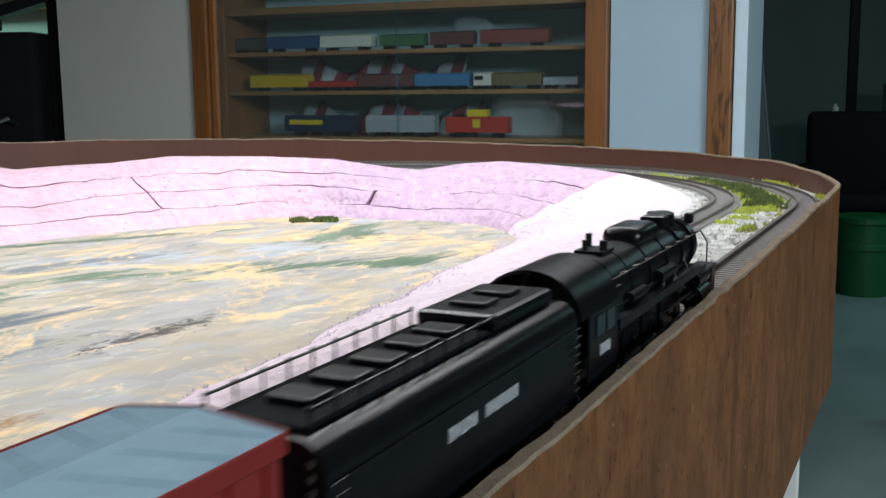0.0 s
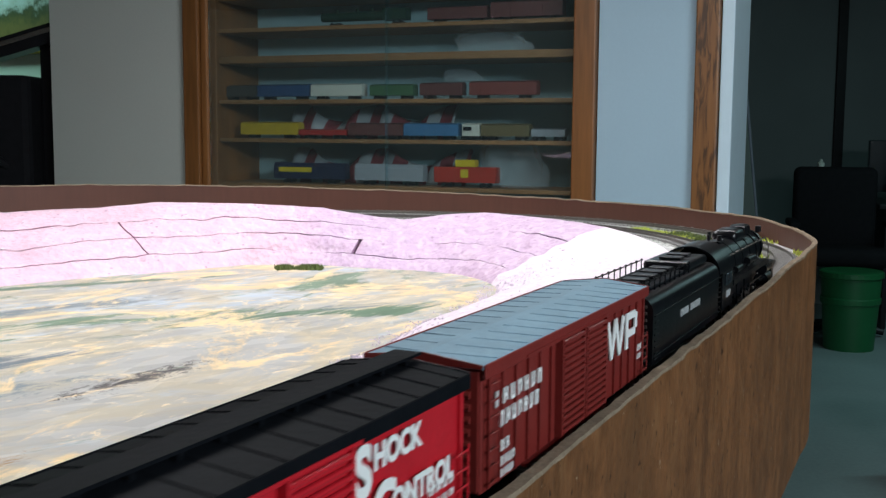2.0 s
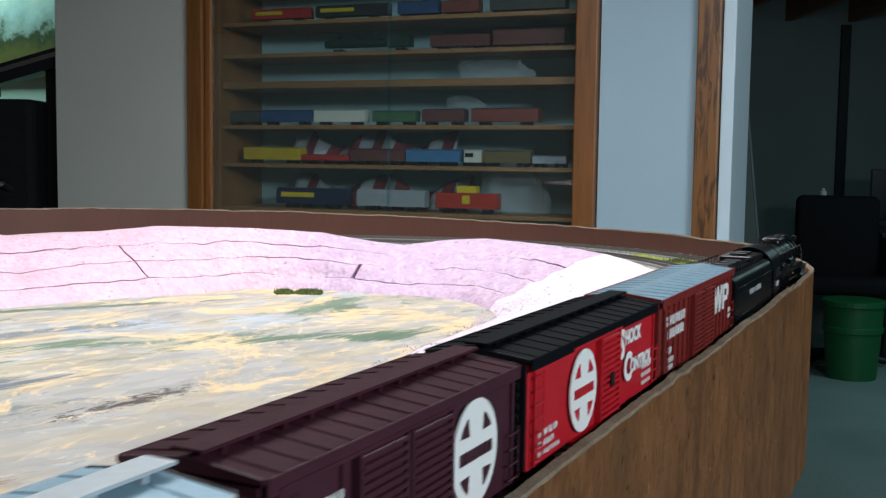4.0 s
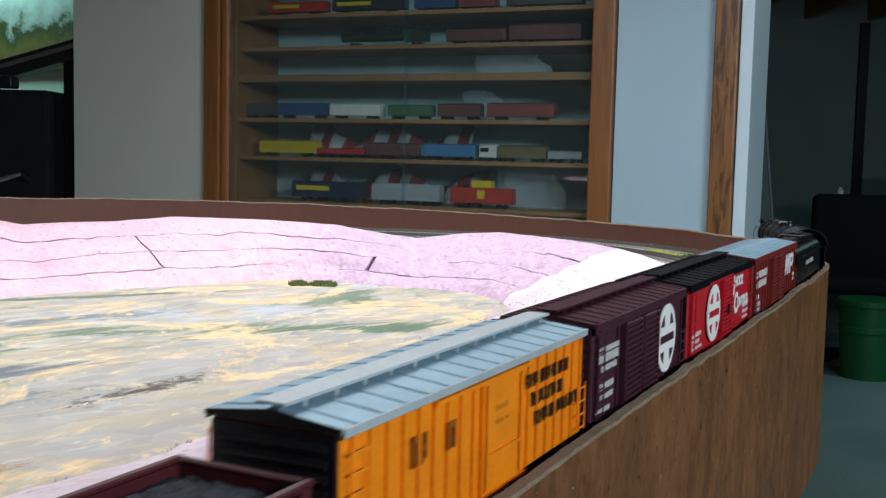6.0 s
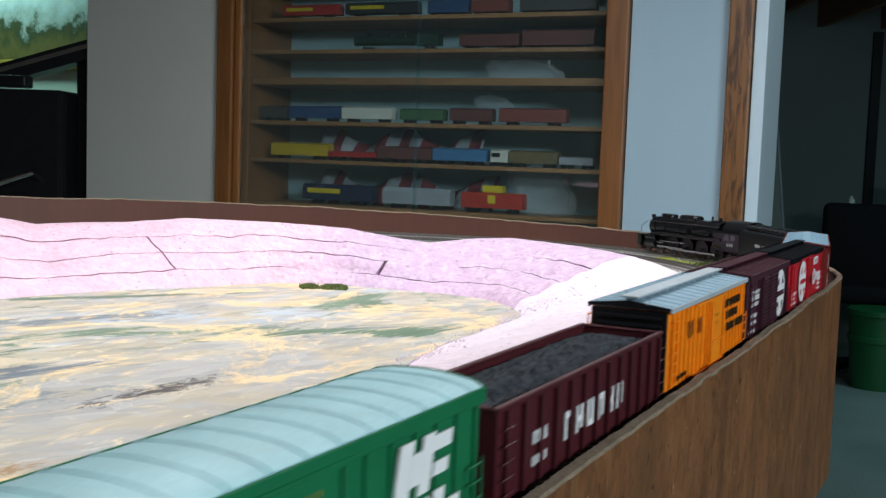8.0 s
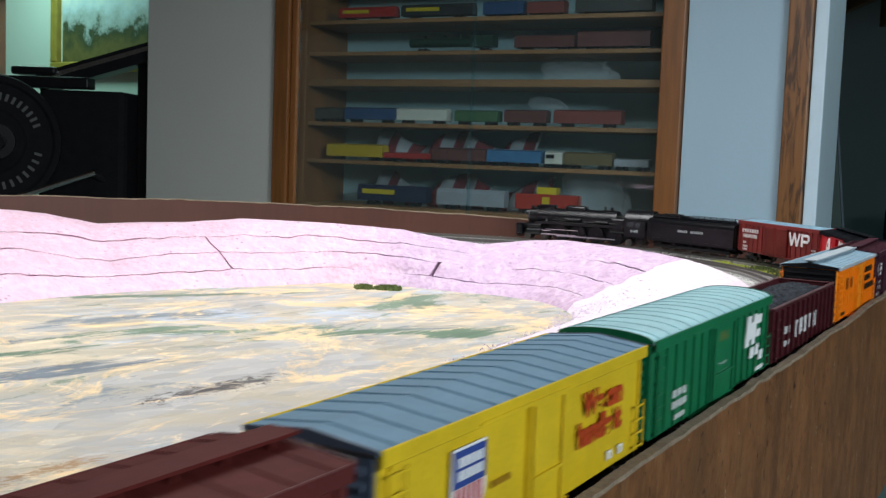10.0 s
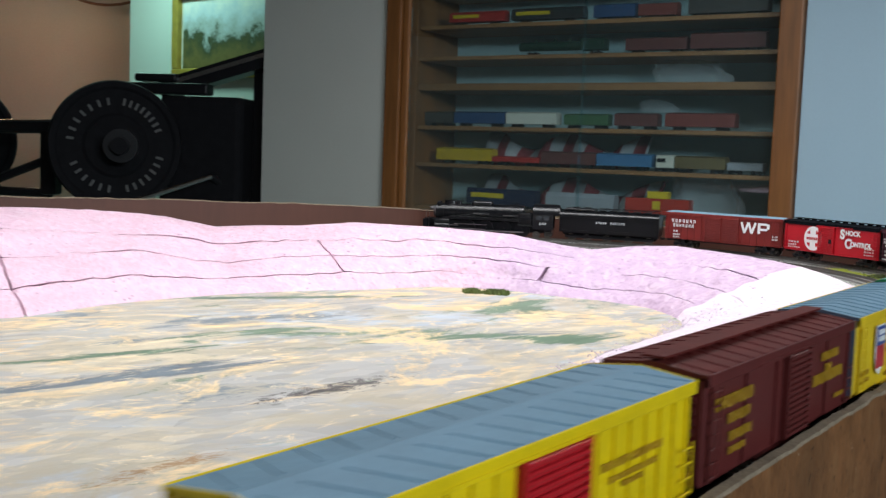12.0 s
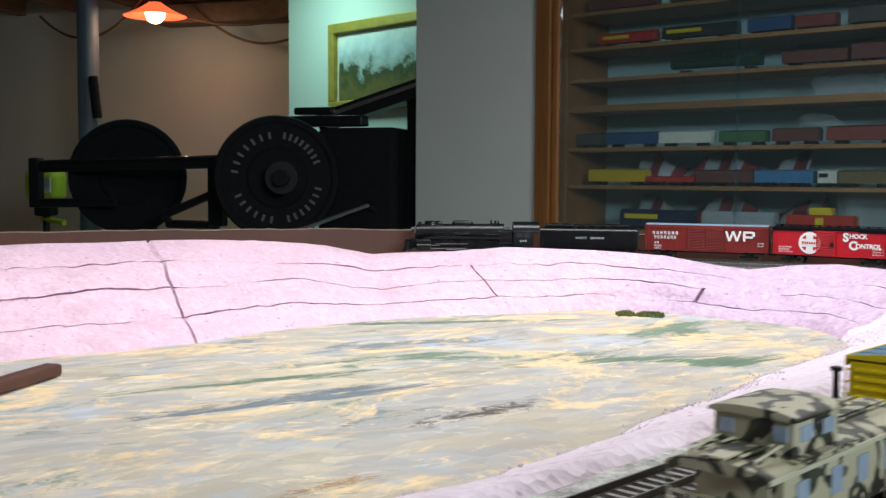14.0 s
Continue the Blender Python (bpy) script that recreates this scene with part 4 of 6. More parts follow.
def boxcar(name, label, length, body_mat, roof_mat, end_mat, doors, ribs, words, emblem=None, roof_style="panels", door_mat=None, arched=False):
    """words: (start, height above rail, length, letter height, letters, material) as seen from the car's right; x forward."""
    ob = holder(name, label, "boxcar", "cars of the freight train")
    HALF = length / 2
    part("body", rounded_box(-HALF, HALF, -W, W, SILL, EAVE, 0.0006, 1), body_mat, ob)
    # ends with corrugations, set just proud
    for sgn in (-1, 1):
        bm = bmesh.new()
        x0, x1 = sorted((sgn * (HALF + 0.0002), sgn * (HALF + 0.0012)))
        box(bm, x0, x1, -W + 0.0008, W - 0.0008, SILL + 0.001, EAVE - 0.0005)
        end = part("end_panel", bm, end_mat, ob)
        fold = mesh_of("corrugation", cyl(bmesh.new(), (sgn * (HALF + 0.0012), -W + 0.003, 0), (sgn * (HALF + 0.0012), W - 0.003, 0), 0.0011, 8), end_mat)
        for i in range(9):
            part("corrugation", fold, None, end, at=pose(0, 0, SILL + 0.004 + i * 0.0036))
    # roof
    if arched:
        prof = [(W + 0.0006, EAVE + 0.0002)] + [((W + 0.0006) * math.cos(math.pi * i / 12), EAVE + 0.0002 + 0.0040 * math.sin(math.pi * i / 12) ** 0.8) for i in range(1, 12)] + [(-W - 0.0006, EAVE + 0.0002)]
    else:
        prof = [(W + 0.0007, EAVE + 0.0002), (W + 0.0007, EAVE + 0.0014), (0, PEAK + 0.0008), (-W - 0.0007, EAVE + 0.0014), (-W - 0.0007, EAVE + 0.0002)]
    part("roof", extrude_profile(prof, -HALF - 0.001, HALF + 0.001), roof_mat, ob, smooth=arched)
    for sgn in (-1, 1):
        cap = [(y * 1.004, z + 0.0003) for y, z in prof]
        part("roof_end", extrude_profile(cap, *sorted((sgn * (HALF + 0.0012), sgn * (HALF + 0.0018)))), end_mat, ob)
        # under silver roofs the bright band stands in for the highlight along the eave
        band_mat = M_BRIGHT if roof_mat is M_SILVER else M_ROOFBLACK if roof_mat is M_ROOFBLACK else body_mat
        part("eave_band", rounded_box(-HALF - 0.0008, HALF + 0.0008, *sorted((sgn * (W + 0.0008), sgn * (W + 0.0016))), EAVE - (0.0008 if roof_mat is M_SILVER else 0.0026), EAVE + 0.0017, 0.0003, 1), band_mat, ob)
    for i in range(ribs_on_roof := 14):
        x = -HALF + (i + 0.5) * length / ribs_on_roof
        bm = bmesh.new()
        if roof_style == "diagonal":
            for sgn in (-1, 1):
                v = [bm.verts.new(p) for p in ((x - 0.004, sgn * 0.003, PEAK + 0.0006), (x - 0.0032, sgn * 0.003, PEAK + 0.0006), (x + 0.0048, sgn * W, EAVE + 0.0018), (x + 0.004, sgn * W, EAVE + 0.0018))]
                w = [bm.verts.new(p.co - Vector((0, 0, 0.0012))) for p in v]
                bm.faces.new(v), bm.faces.new(w)
                for k in range(4):
                    bm.faces.new((v[k], v[(k + 1) % 4], w[(k + 1) % 4], w[k]))
            bmesh.ops.recalc_face_normals(bm, faces=bm.faces[:])
        elif arched:
            pr = [(y * 1.006, z + 0.0003) for y, z in prof]
            extrude_profile(pr, x - 0.0007, x + 0.0007, bm)
        else:
            extrude_profile([(W + 0.0009, EAVE + 0.0006), (W + 0.0009, EAVE + 0.0017), (0, PEAK + 0.0011), (-W - 0.0009, EAVE + 0.0017), (-W - 0.0009, EAVE + 0.0006)], x - 0.0005, x + 0.0005, bm)
        part("roof_rib", bm, roof_mat, ob)
    if roof_style == "walk":
        roof_mat = M_BRIGHT if roof_mat is M_SILVER else roof_mat
        bm = box(bmesh.new(), -HALF - 0.002, HALF + 0.002, -0.0042, 0.0042, PEAK + 0.0022, PEAK + 0.0030)
        for i in range(12):
            x = -HALF + (i + 0.5) * length / 12
            box(bm, x - 0.0006, x + 0.0006, -0.004, 0.004, PEAK + 0.0006, PEAK + 0.0022)
        part("running_board", bm, roof_mat, ob)
    # side ribs share one mesh
    rib = mesh_of("rib", box(bmesh.new(), -0.0007, 0.0007, 0, 0.0009, SILL + 0.0012, EAVE - 0.001), body_mat)
    d0, d1 = doors
    for sgn in (-1, 1):
        for i in range(ribs):
            x = -HALF + 0.004 + i * (length - 0.008) / (ribs - 1)
            if d0 - 0.001 < x < d1 + 0.001:
                continue
            part("rib", rib, None, ob, at=pose(x, sgn * W, 0, 0, 0, 0) if sgn > 0 else pose(x, -W, 0, 0, 0, 180))
        # doors
        n = 2 if d1 - d0 > 0.05 else 1
        for k in range(n):
            a, b = d0 + (d1 - d0) * k / n + 0.0006, d0 + (d1 - d0) * (k + 1) / n - 0.0006
            bm = bmesh.new()
            ya, yb = sorted((sgn * (W + 0.0001), sgn * (W + 0.0013)))
            box(bm, a, b, ya, yb, SILL + 0.001, EAVE - 0.0018)
            if door_mat != "plain":
                for x in (a + 0.0007, b - 0.0007):
                    box(bm, x - 0.0007, x + 0.0007, *sorted((sgn * (W + 0.0013), sgn * (W + 0.0027))), SILL + 0.001, EAVE - 0.0018)
            if door_mat == "plain":
                for x in (a + 0.002, b - 0.002):
                    cyl(bm, (x, sgn * (W + 0.0019), SILL + 0.002), (x, sgn * (W + 0.0019), EAVE - 0.003), 0.0005, 6)
                box(bm, a + 0.002, b - 0.002, *sorted((sgn * (W + 0.0013), sgn * (W + 0.0022))), SILL + 0.012, SILL + 0.0128)
            dm = body_mat if door_mat in (None, "plain") else door_mat
            door = part("door", bm, dm, ob)
            if door_mat != "plain":
                slat = mesh_of("slat", cyl(bmesh.new(), (a + 0.0012, sgn * (W + 0.0023), 0), (b - 0.0012, sgn * (W + 0.0023), 0), 0.00075, 8), dm)
                for i in range(14):
                    part("slat", slat, None, door, at=pose(0, 0, SILL + 0.0026 + i * 0.00236))
        for z in (SILL + 0.0004, EAVE - 0.0016):
            bm = box(bmesh.new(), max(d0 - 0.03, -HALF + 0.002), d1 + 0.004, *sorted((sgn * (W + 0.0001), sgn * (W + 0.0019))), z - 0.0006, z + 0.0004)
            part("door_track", bm, body_mat, ob)
        # ladders at the corners
        for xe in (-HALF + 0.0012, HALF - 0.0092):
            bm = bmesh.new()
            for i in range(7 if xe < 0 else 4):
                z = SILL + 0.003 + i * 0.0048
                cyl(bm, (xe, sgn * (W + 0.0018), z), (xe + 0.008, sgn * (W + 0.0018), z), 0.00035, 6)
            for x in (xe, xe + 0.008):
                cyl(bm, (x, sgn * (W + 0.0018), SILL + 0.002), (x, sgn * (W + 0.0018), SILL + (0.033 if xe < 0 else 0.019)), 0.0003, 6)
            part("ladder", bm, body_mat, ob)
        rng = random.Random(3)
        for x, z, n_, h, k, m in words:
            bm = bmesh.new()
            if sgn < 0:
                bar_word(bm, x, z, n_, h, k, -1, rng, W + 0.0011)
            else:
                bar_word(bm, -x - n_, z, n_, h, k, 1, rng, W + 0.0011)
            part("lettering", bm, m, ob, "lettering reduced to plain bars")
        if emblem:
            emblem(ob, sgn)
    part("underframe", box(bmesh.new(), -HALF + 0.004, HALF - 0.004, -0.006, 0.006, SILL - 0.003, SILL - 0.0002), M_BLACK, ob)
    for sgn in (-1, 1):
        part("coupler", rounded_box(min(sgn * HALF, sgn * (HALF + 0.0066)), max(sgn * HALF, sgn * (HALF + 0.0066)), -0.0015, 0.0015, 0.0085, 0.0115, 0.0005, 1), M_BLACK, ob)
    for x in (0.0255 - HALF, HALF - 0.0255):
        truck(ob, x)
    return ob


def cross_emblem(x, z, r, back):
    def made(ob, sgn):
        xx = x if sgn < 0 else -x
        y = sgn * (W + 0.0013)
        bm = bmesh.new()
        cyl(bm, (xx, y - 0.0003, z), (xx, y + 0.0003, z), r, 40)
        e = part("emblem", bm, M_WHITE, ob, "white round emblem with a cross")
        for qx in (-1, 1):
            for qz in (-1, 1):
                bm = bmesh.new()
                k = 8
                pts = [(0.30 * r, 0.36 * r)] + [(r * 0.78 * math.cos(t), r * 0.78 * math.sin(t)) for t in [math.radians(29 + 34 * i / k) for i in range(k + 1)]]
                ya = sgn * (W + 0.0018)
                v = [bm.verts.new((xx + qx * a, ya, z + qz * b)) for a, b in pts]
                w = [bm.verts.new((xx + qx * a, ya - sgn * 0.0003, z + qz * b)) for a, b in pts]
                bm.faces.new(v), bm.faces.new(w)
                for i in range(len(v)):
                    j = (i + 1) % len(v)
                    bm.faces.new((v[i], v[j], w[j], w[i]))
                bmesh.ops.recalc_face_normals(bm, faces=bm.faces[:])
                part("emblem_field", bm, back, e)
        bm = bmesh.new()
        for i in range(7):
            box(bm, xx - r * 0.72 + i * r * 0.21, xx - r * 0.72 + i * r * 0.21 + r * 0.14, *sorted((sgn * (W + 0.0017), sgn * (W + 0.0021))), z - r * 0.11, z + r * 0.11)
        part("emblem_bar", bm, back, e)
    return made


def text_on_side(ob, words, mat, size, x, z, more="", small=0.0, dx=0.0, dz=0.0):
    """Readable words on both sides of a car; x is the start of the word towards the rear on the right side."""
    for sgn in (-1, 1):
        c = bpy.data.curves.new("lettering", "FONT")
        c.body, c.size, c.extrude, c.offset = words, size, 0.0001, size * 0.045
        c.materials.append(mat)
        o = new("lettering", c)
        o.parent = ob
        o.matrix_basis = pose(x, -W - 0.0015, z, 90, 0, 0) if sgn < 0 else pose(-x, W + 0.0015, z, 90, 0, 180)
    if more:
        text_on_side(ob, more, mat, small, x + dx, z + dz)


def shield(x, z, w, h):
    navy, red = paint("shield_blue", 0.03, 0.06, 0.25), paint("shield_red", 0.5, 0.05, 0.06)

    def made(ob, sgn):
        xx = x if sgn < 0 else -x
        def plate(pts, y):
            bm = bmesh.new()
            v = [bm.verts.new((xx + a, sgn * y, b)) for a, b in pts]
            t = [bm.verts.new((xx + a, sgn * (y - 0.0003), b)) for a, b in pts]
            bm.faces.new(v), bm.faces.new(t)
            for i in range(len(v)):
                j = (i + 1) % len(v)
                bm.faces.new((v[i], v[j], t[j], t[i]))
            bmesh.ops.recalc_face_normals(bm, faces=bm.faces[:])
            return bm
        e = part("shield", plate([(-w, z + h), (w, z + h), (w * 1.05, z), (w * 0.8, z - h * 0.7), (0, z - h), (-w * 0.8, z - h * 0.7), (-w * 1.05, z)], W + 0.0014), M_WHITE, ob, "striped shield emblem with a blue top")
        part("shield_top", plate([(-w * 0.95, z + h * 0.95), (w * 0.95, z + h * 0.95), (w * 0.95, z + h * 0.2), (-w * 0.95, z + h * 0.2)], W + 0.0018), navy, e)
        bm = bmesh.new()
        for k in (0.72, 0.45):
            for i in range(5):
                a = xx - w * 0.75 + i * w * 0.31
                box(bm, a, a + w * 0.2, *sorted((sgn * (W + 0.0018), sgn * (W + 0.0021))), z + h * (k - 0.1), z + h * (k + 0.1))
        part("shield_bar", bm, M_WHITE, e)
        bm = bmesh.new()
        for i in range(6):
            a = xx - w * 0.85 + i * w * 0.3
            box(bm, a, a + w * 0.14, *sorted((sgn * (W + 0.0015), sgn * (W + 0.0018))), z - h * 0.72, z + h * 0.18)
        part("shield_stripe", bm, red, e)
    return made


def gondola():
    m = paint("oxide_maroon", 0.065, 0.012, 0.016)
    ob = holder("gondola_car", "maroon ribbed gondola car heaped with black coal", "gondola car", "cars of the freight train")
    length = LENGTHS[4]
    HALF = length / 2
    top = 0.0405
    for y in (-1, 1):
        part("side_panel", box(bmesh.new(), -HALF, HALF, *sorted((y * W, y * (W - 0.0012))), SILL, top), m, ob)
    for x in (-1, 1):
        part("end_panel", box(bmesh.new(), *sorted((x * HALF, x * (HALF - 0.0012))), -W + 0.0012, W - 0.0012, SILL, top), m, ob)
    part("floor_plate", box(bmesh.new(), -HALF + 0.0012, HALF - 0.0012, -W + 0.0012, W - 0.0012, SILL, SILL + 0.002), m, ob)
    for y in (-1, 1):
        part("top_chord", rounded_box(-HALF - 0.0005, HALF + 0.0005, *sorted((y * (W + 0.0008), y * (W - 0.0016))), top + 0.0001, top + 0.0016, 0.0004, 1), m, ob)
    for x in (-1, 1):
        part("top_chord", rounded_box(*sorted((x * (HALF + 0.0004), x * (HALF - 0.0016))), -W + 0.0017, W - 0.0017, top + 0.0001, top + 0.0015, 0.0004, 1), m, ob)
    rib = mesh_of("rib", box(bmesh.new(), -0.0011, 0.0011, 0, 0.0016, SILL + 0.0006, top - 0.0003), m)
    for sgn in (-1, 1):
        for i in range(13):
            x = -HALF + 0.006 + i * (length - 0.012) / 12
            part("rib", rib, None, ob, at=pose(x, sgn * W, 0) if sgn > 0 else pose(x, -W, 0, 0, 0, 180))
        bm = bmesh.new()
        bar_word(bm, -0.032, 0.0205, 0.068, 0.0095, 6, sgn, None, W + 0.0009)
        bar_word(bm, -0.060 if sgn < 0 else 0.047, 0.0255, 0.013, 0.004, 3, sgn, None, W + 0.0009)
        bar_word(bm, -0.060 if sgn < 0 else 0.047, 0.0185, 0.013, 0.003, 4, sgn, None, W + 0.0009)
        part("lettering", bm, M_WHITE, ob, "white lettering reduced to plain bars")
        for xe in (-HALF + 0.001, HALF - 0.009):
            bm = bmesh.new()
            for i in range(5):
                cyl(bm, (xe, sgn * (W + 0.0022), SILL + 0.003 + i * 0.005), (xe + 0.008, sgn * (W + 0.0022), SILL + 0.003 + i * 0.005), 0.00035, 6)
            part("ladder", bm, m, ob)
    bm = bmesh.new()
    nx, ny = 90, 22
    g = [[bm.verts.new((-HALF + 0.0016 + (length - 0.0032) * i / nx, (W - 0.0016) * (2 * j / ny - 1),
                        top - 0.0025 + 0.0045 * math.sin(math.pi * j / ny) * min(1, 6 * i / nx, 6 * (1 - i / nx)) + 0.00045 * random.Random(i * 31 + j).gauss(0, 1))) for j in range(ny + 1)] for i in range(nx + 1)]
    for i in range(nx):
        for j in range(ny):
            bm.faces.new((g[i][j], g[i + 1][j], g[i + 1][j + 1], g[i][j + 1]))
    part("coal_load", bm, M_COAL, ob, "heaped black coal")
    for sgn in (-1, 1):
        part("coupler", rounded_box(min(sgn * HALF, sgn * (HALF + 0.0066)), max(sgn * HALF, sgn * (HALF + 0.0066)), -0.0015, 0.0015, 0.0085, 0.0115, 0.0005, 1), M_BLACK, ob)
    for x in (0.0255 - HALF, HALF - 0.0255):
        truck(ob, x)
    return ob


L_CAB = 0.114


def caboose():
    m = bpy.data.materials.new("camouflage_paint")
    m.use_nodes = True
    n, l = m.node_tree.nodes, m.node_tree.links
    tc, t, r = n.new("ShaderNodeTexCoord"), n.new("ShaderNodeTexNoise"), n.new("ShaderNodeValToRGB")
    t.inputs["Scale"].default_value, t.inputs["Detail"].default_value = 62, 2
    l.new(tc.outputs["Object"], t.inputs["Vector"])
    l.new(t.outputs["Fac"], r.inputs[0])
    r.color_ramp.interpolation = "CONSTANT"
    e = r.color_ramp.elements
    e[0].position, e[0].color = 0, (0.42, 0.38, 0.26, 1)
    e[1].position, e[1].color = 0.49, (0.05, 0.056, 0.034, 1)
    k = r.color_ramp.elements.new(0.54)
    k.color = (0.03, 0.025, 0.02, 1)
    k = r.color_ramp.elements.new(0.60)
    k.color = (0.44, 0.40, 0.28, 1)
    l.new(r.outputs[0], n["Principled BSDF"].inputs["Base Color"])
    n["Principled BSDF"].inputs["Roughness"].default_value = 0.5
    ob = holder("caboose", "camouflage painted caboose with cupola and stove pipe", "caboose", "cars of the freight train")
    h = L_CAB / 2
    part("body", rounded_box(-h + 0.014, h - 0.014, -0.0150, 0.0150, SILL, 0.0335, 0.0006, 1), m, ob)
    arc = lambda w, z, rise: [(w, z)] + [(w * math.cos(math.pi * i / 10), z + 0.0008 + rise * math.sin(math.pi * i / 10)) for i in range(11)] + [(-w, z)]
    part("roof", extrude_profile(arc(0.0168, 0.0336, 0.0030), -h, h), m, ob, "camouflage roof", smooth=True)
    part("cupola", rounded_box(-0.0345, -0.004, -0.0136, 0.0136, 0.0350, 0.0472, 0.0006, 1), m, ob)
    part("cupola_roof", extrude_profile(arc(0.0148, 0.0473, 0.0022), -0.0362, -0.0022), m, ob, smooth=True)
    for sgn in (-1, 1):
        for x in (-0.027, -0.012):
            part("window", rounded_box(x - 0.004, x + 0.004, *sorted((sgn * 0.0137, sgn * 0.0141)), 0.0405, 0.0455, 0.0002, 1), M_PANE, ob, "small dark cupola window")
        for x in (-0.032, -0.008, 0.012, 0.034):
            part("window", rounded_box(x - 0.004, x + 0.004, *sorted((sgn * 0.0151, sgn * 0.0157)), 0.0205, 0.0295, 0.0002, 1), M_PANE, ob, "pale blue-grey window")
        bm = bmesh.new()
        cyl(bm, (-h + 0.002, sgn * 0.0065, 0.0392), (h - 0.002, sgn * 0.0065, 0.0392), 0.0005, 6)
        part("roof_rail", bm, m, ob)
    bm = bmesh.new()
    cyl(bm, (0.0335, 0.004, 0.0360), (0.0335, 0.004, 0.0520), 0.0011, 10)
    cyl(bm, (0.0335, 0.004, 0.0520), (0.0335, 0.004, 0.0534), 0.0021, 10)
    part("stove_pipe", bm, M_BLACK, ob, "black stove pipe with a cap")
    part("running_board", box(bmesh.new(), -0.0020, h, -0.004, 0.004, 0.0385, 0.0392), m, ob)
    part("running_board", box(bmesh.new(), -h - 0.002, -0.0364, -0.004, 0.004, 0.0385, 0.0392), m, ob)
    for sgn in (-1, 1):
        part("roof_walk", box(bmesh.new(), -0.040, 0.002, *sorted((sgn * 0.0140, sgn * 0.0176)), 0.0362, 0.0368), m, ob, "side walk beside the cupola")
        part("rear_pane", rounded_box(-0.0352, -0.0346, *sorted((sgn * 0.0065, sgn * 0.0115)), 0.0405, 0.0455, 0.0002, 1), M_PANE, ob, "small pale cupola end window")
        part("drip_edge", box(bmesh.new(), -h, h, *sorted((sgn * 0.0169, sgn * 0.0174)), 0.0330, 0.0345), M_CREAM, ob, "worn cream roof edge")
        bm = bmesh.new()
        cyl(bm, (-h + 0.004, sgn * 0.0105, 0.0382), (-0.037, sgn * 0.0105, 0.0400), 0.0005, 6)
        for xx in (-h + 0.004, -0.046, -0.0385):
            cyl(bm, (xx, sgn * 0.0105, 0.0355), (xx, sgn * 0.0105, 0.0388), 0.0005, 6)
        part("grab_iron", bm, M_CREAM, ob, "worn cream grab iron")
    for x in (-1, 1):
        part("platform", box(bmesh.new(), *sorted((x * (h - 0.0142), x * h)), -0.0150, 0.0150, SILL, SILL + 0.0015), m, ob)
        bm = bmesh.new()
        for y in (-0.016, -0.008, 0.008, 0.016):
            cyl(bm, (x * (h - 0.001), y, SILL + 0.0015), (x * (h - 0.001), y, 0.0255), 0.0005, 6)
        cyl(bm, (x * (h - 0.001), -0.016, 0.0255), (x * (h - 0.001), 0.016, 0.0255), 0.0005, 6)
        for y in (-0.0165, 0.0165):
            cyl(bm, (x * (h - 0.001), y, SILL), (x * (h - 0.001), y, 0.0336), 0.0005, 6)
        part("end_railing", bm, m, ob)
        part("coupler", rounded_box(min(x * h, x * (h + 0.012)), max(x * h, x * (h + 0.012)), -0.0015, 0.0015, 0.0085, 0.0115, 0.0005, 1), M_BLACK, ob)
    for x in (-0.030, 0.030):
        truck(ob, x)
    return ob


M_CREAM = material("worn_cream_paint", (0.50, 0.46, 0.34), 0.6)
M_PANE = material("grey_blue_pane", (0.30, 0.36, 0.45), 0.2)

L_TEND, L_LOCO, STRETCH = 0.148, 0.196, 1.09


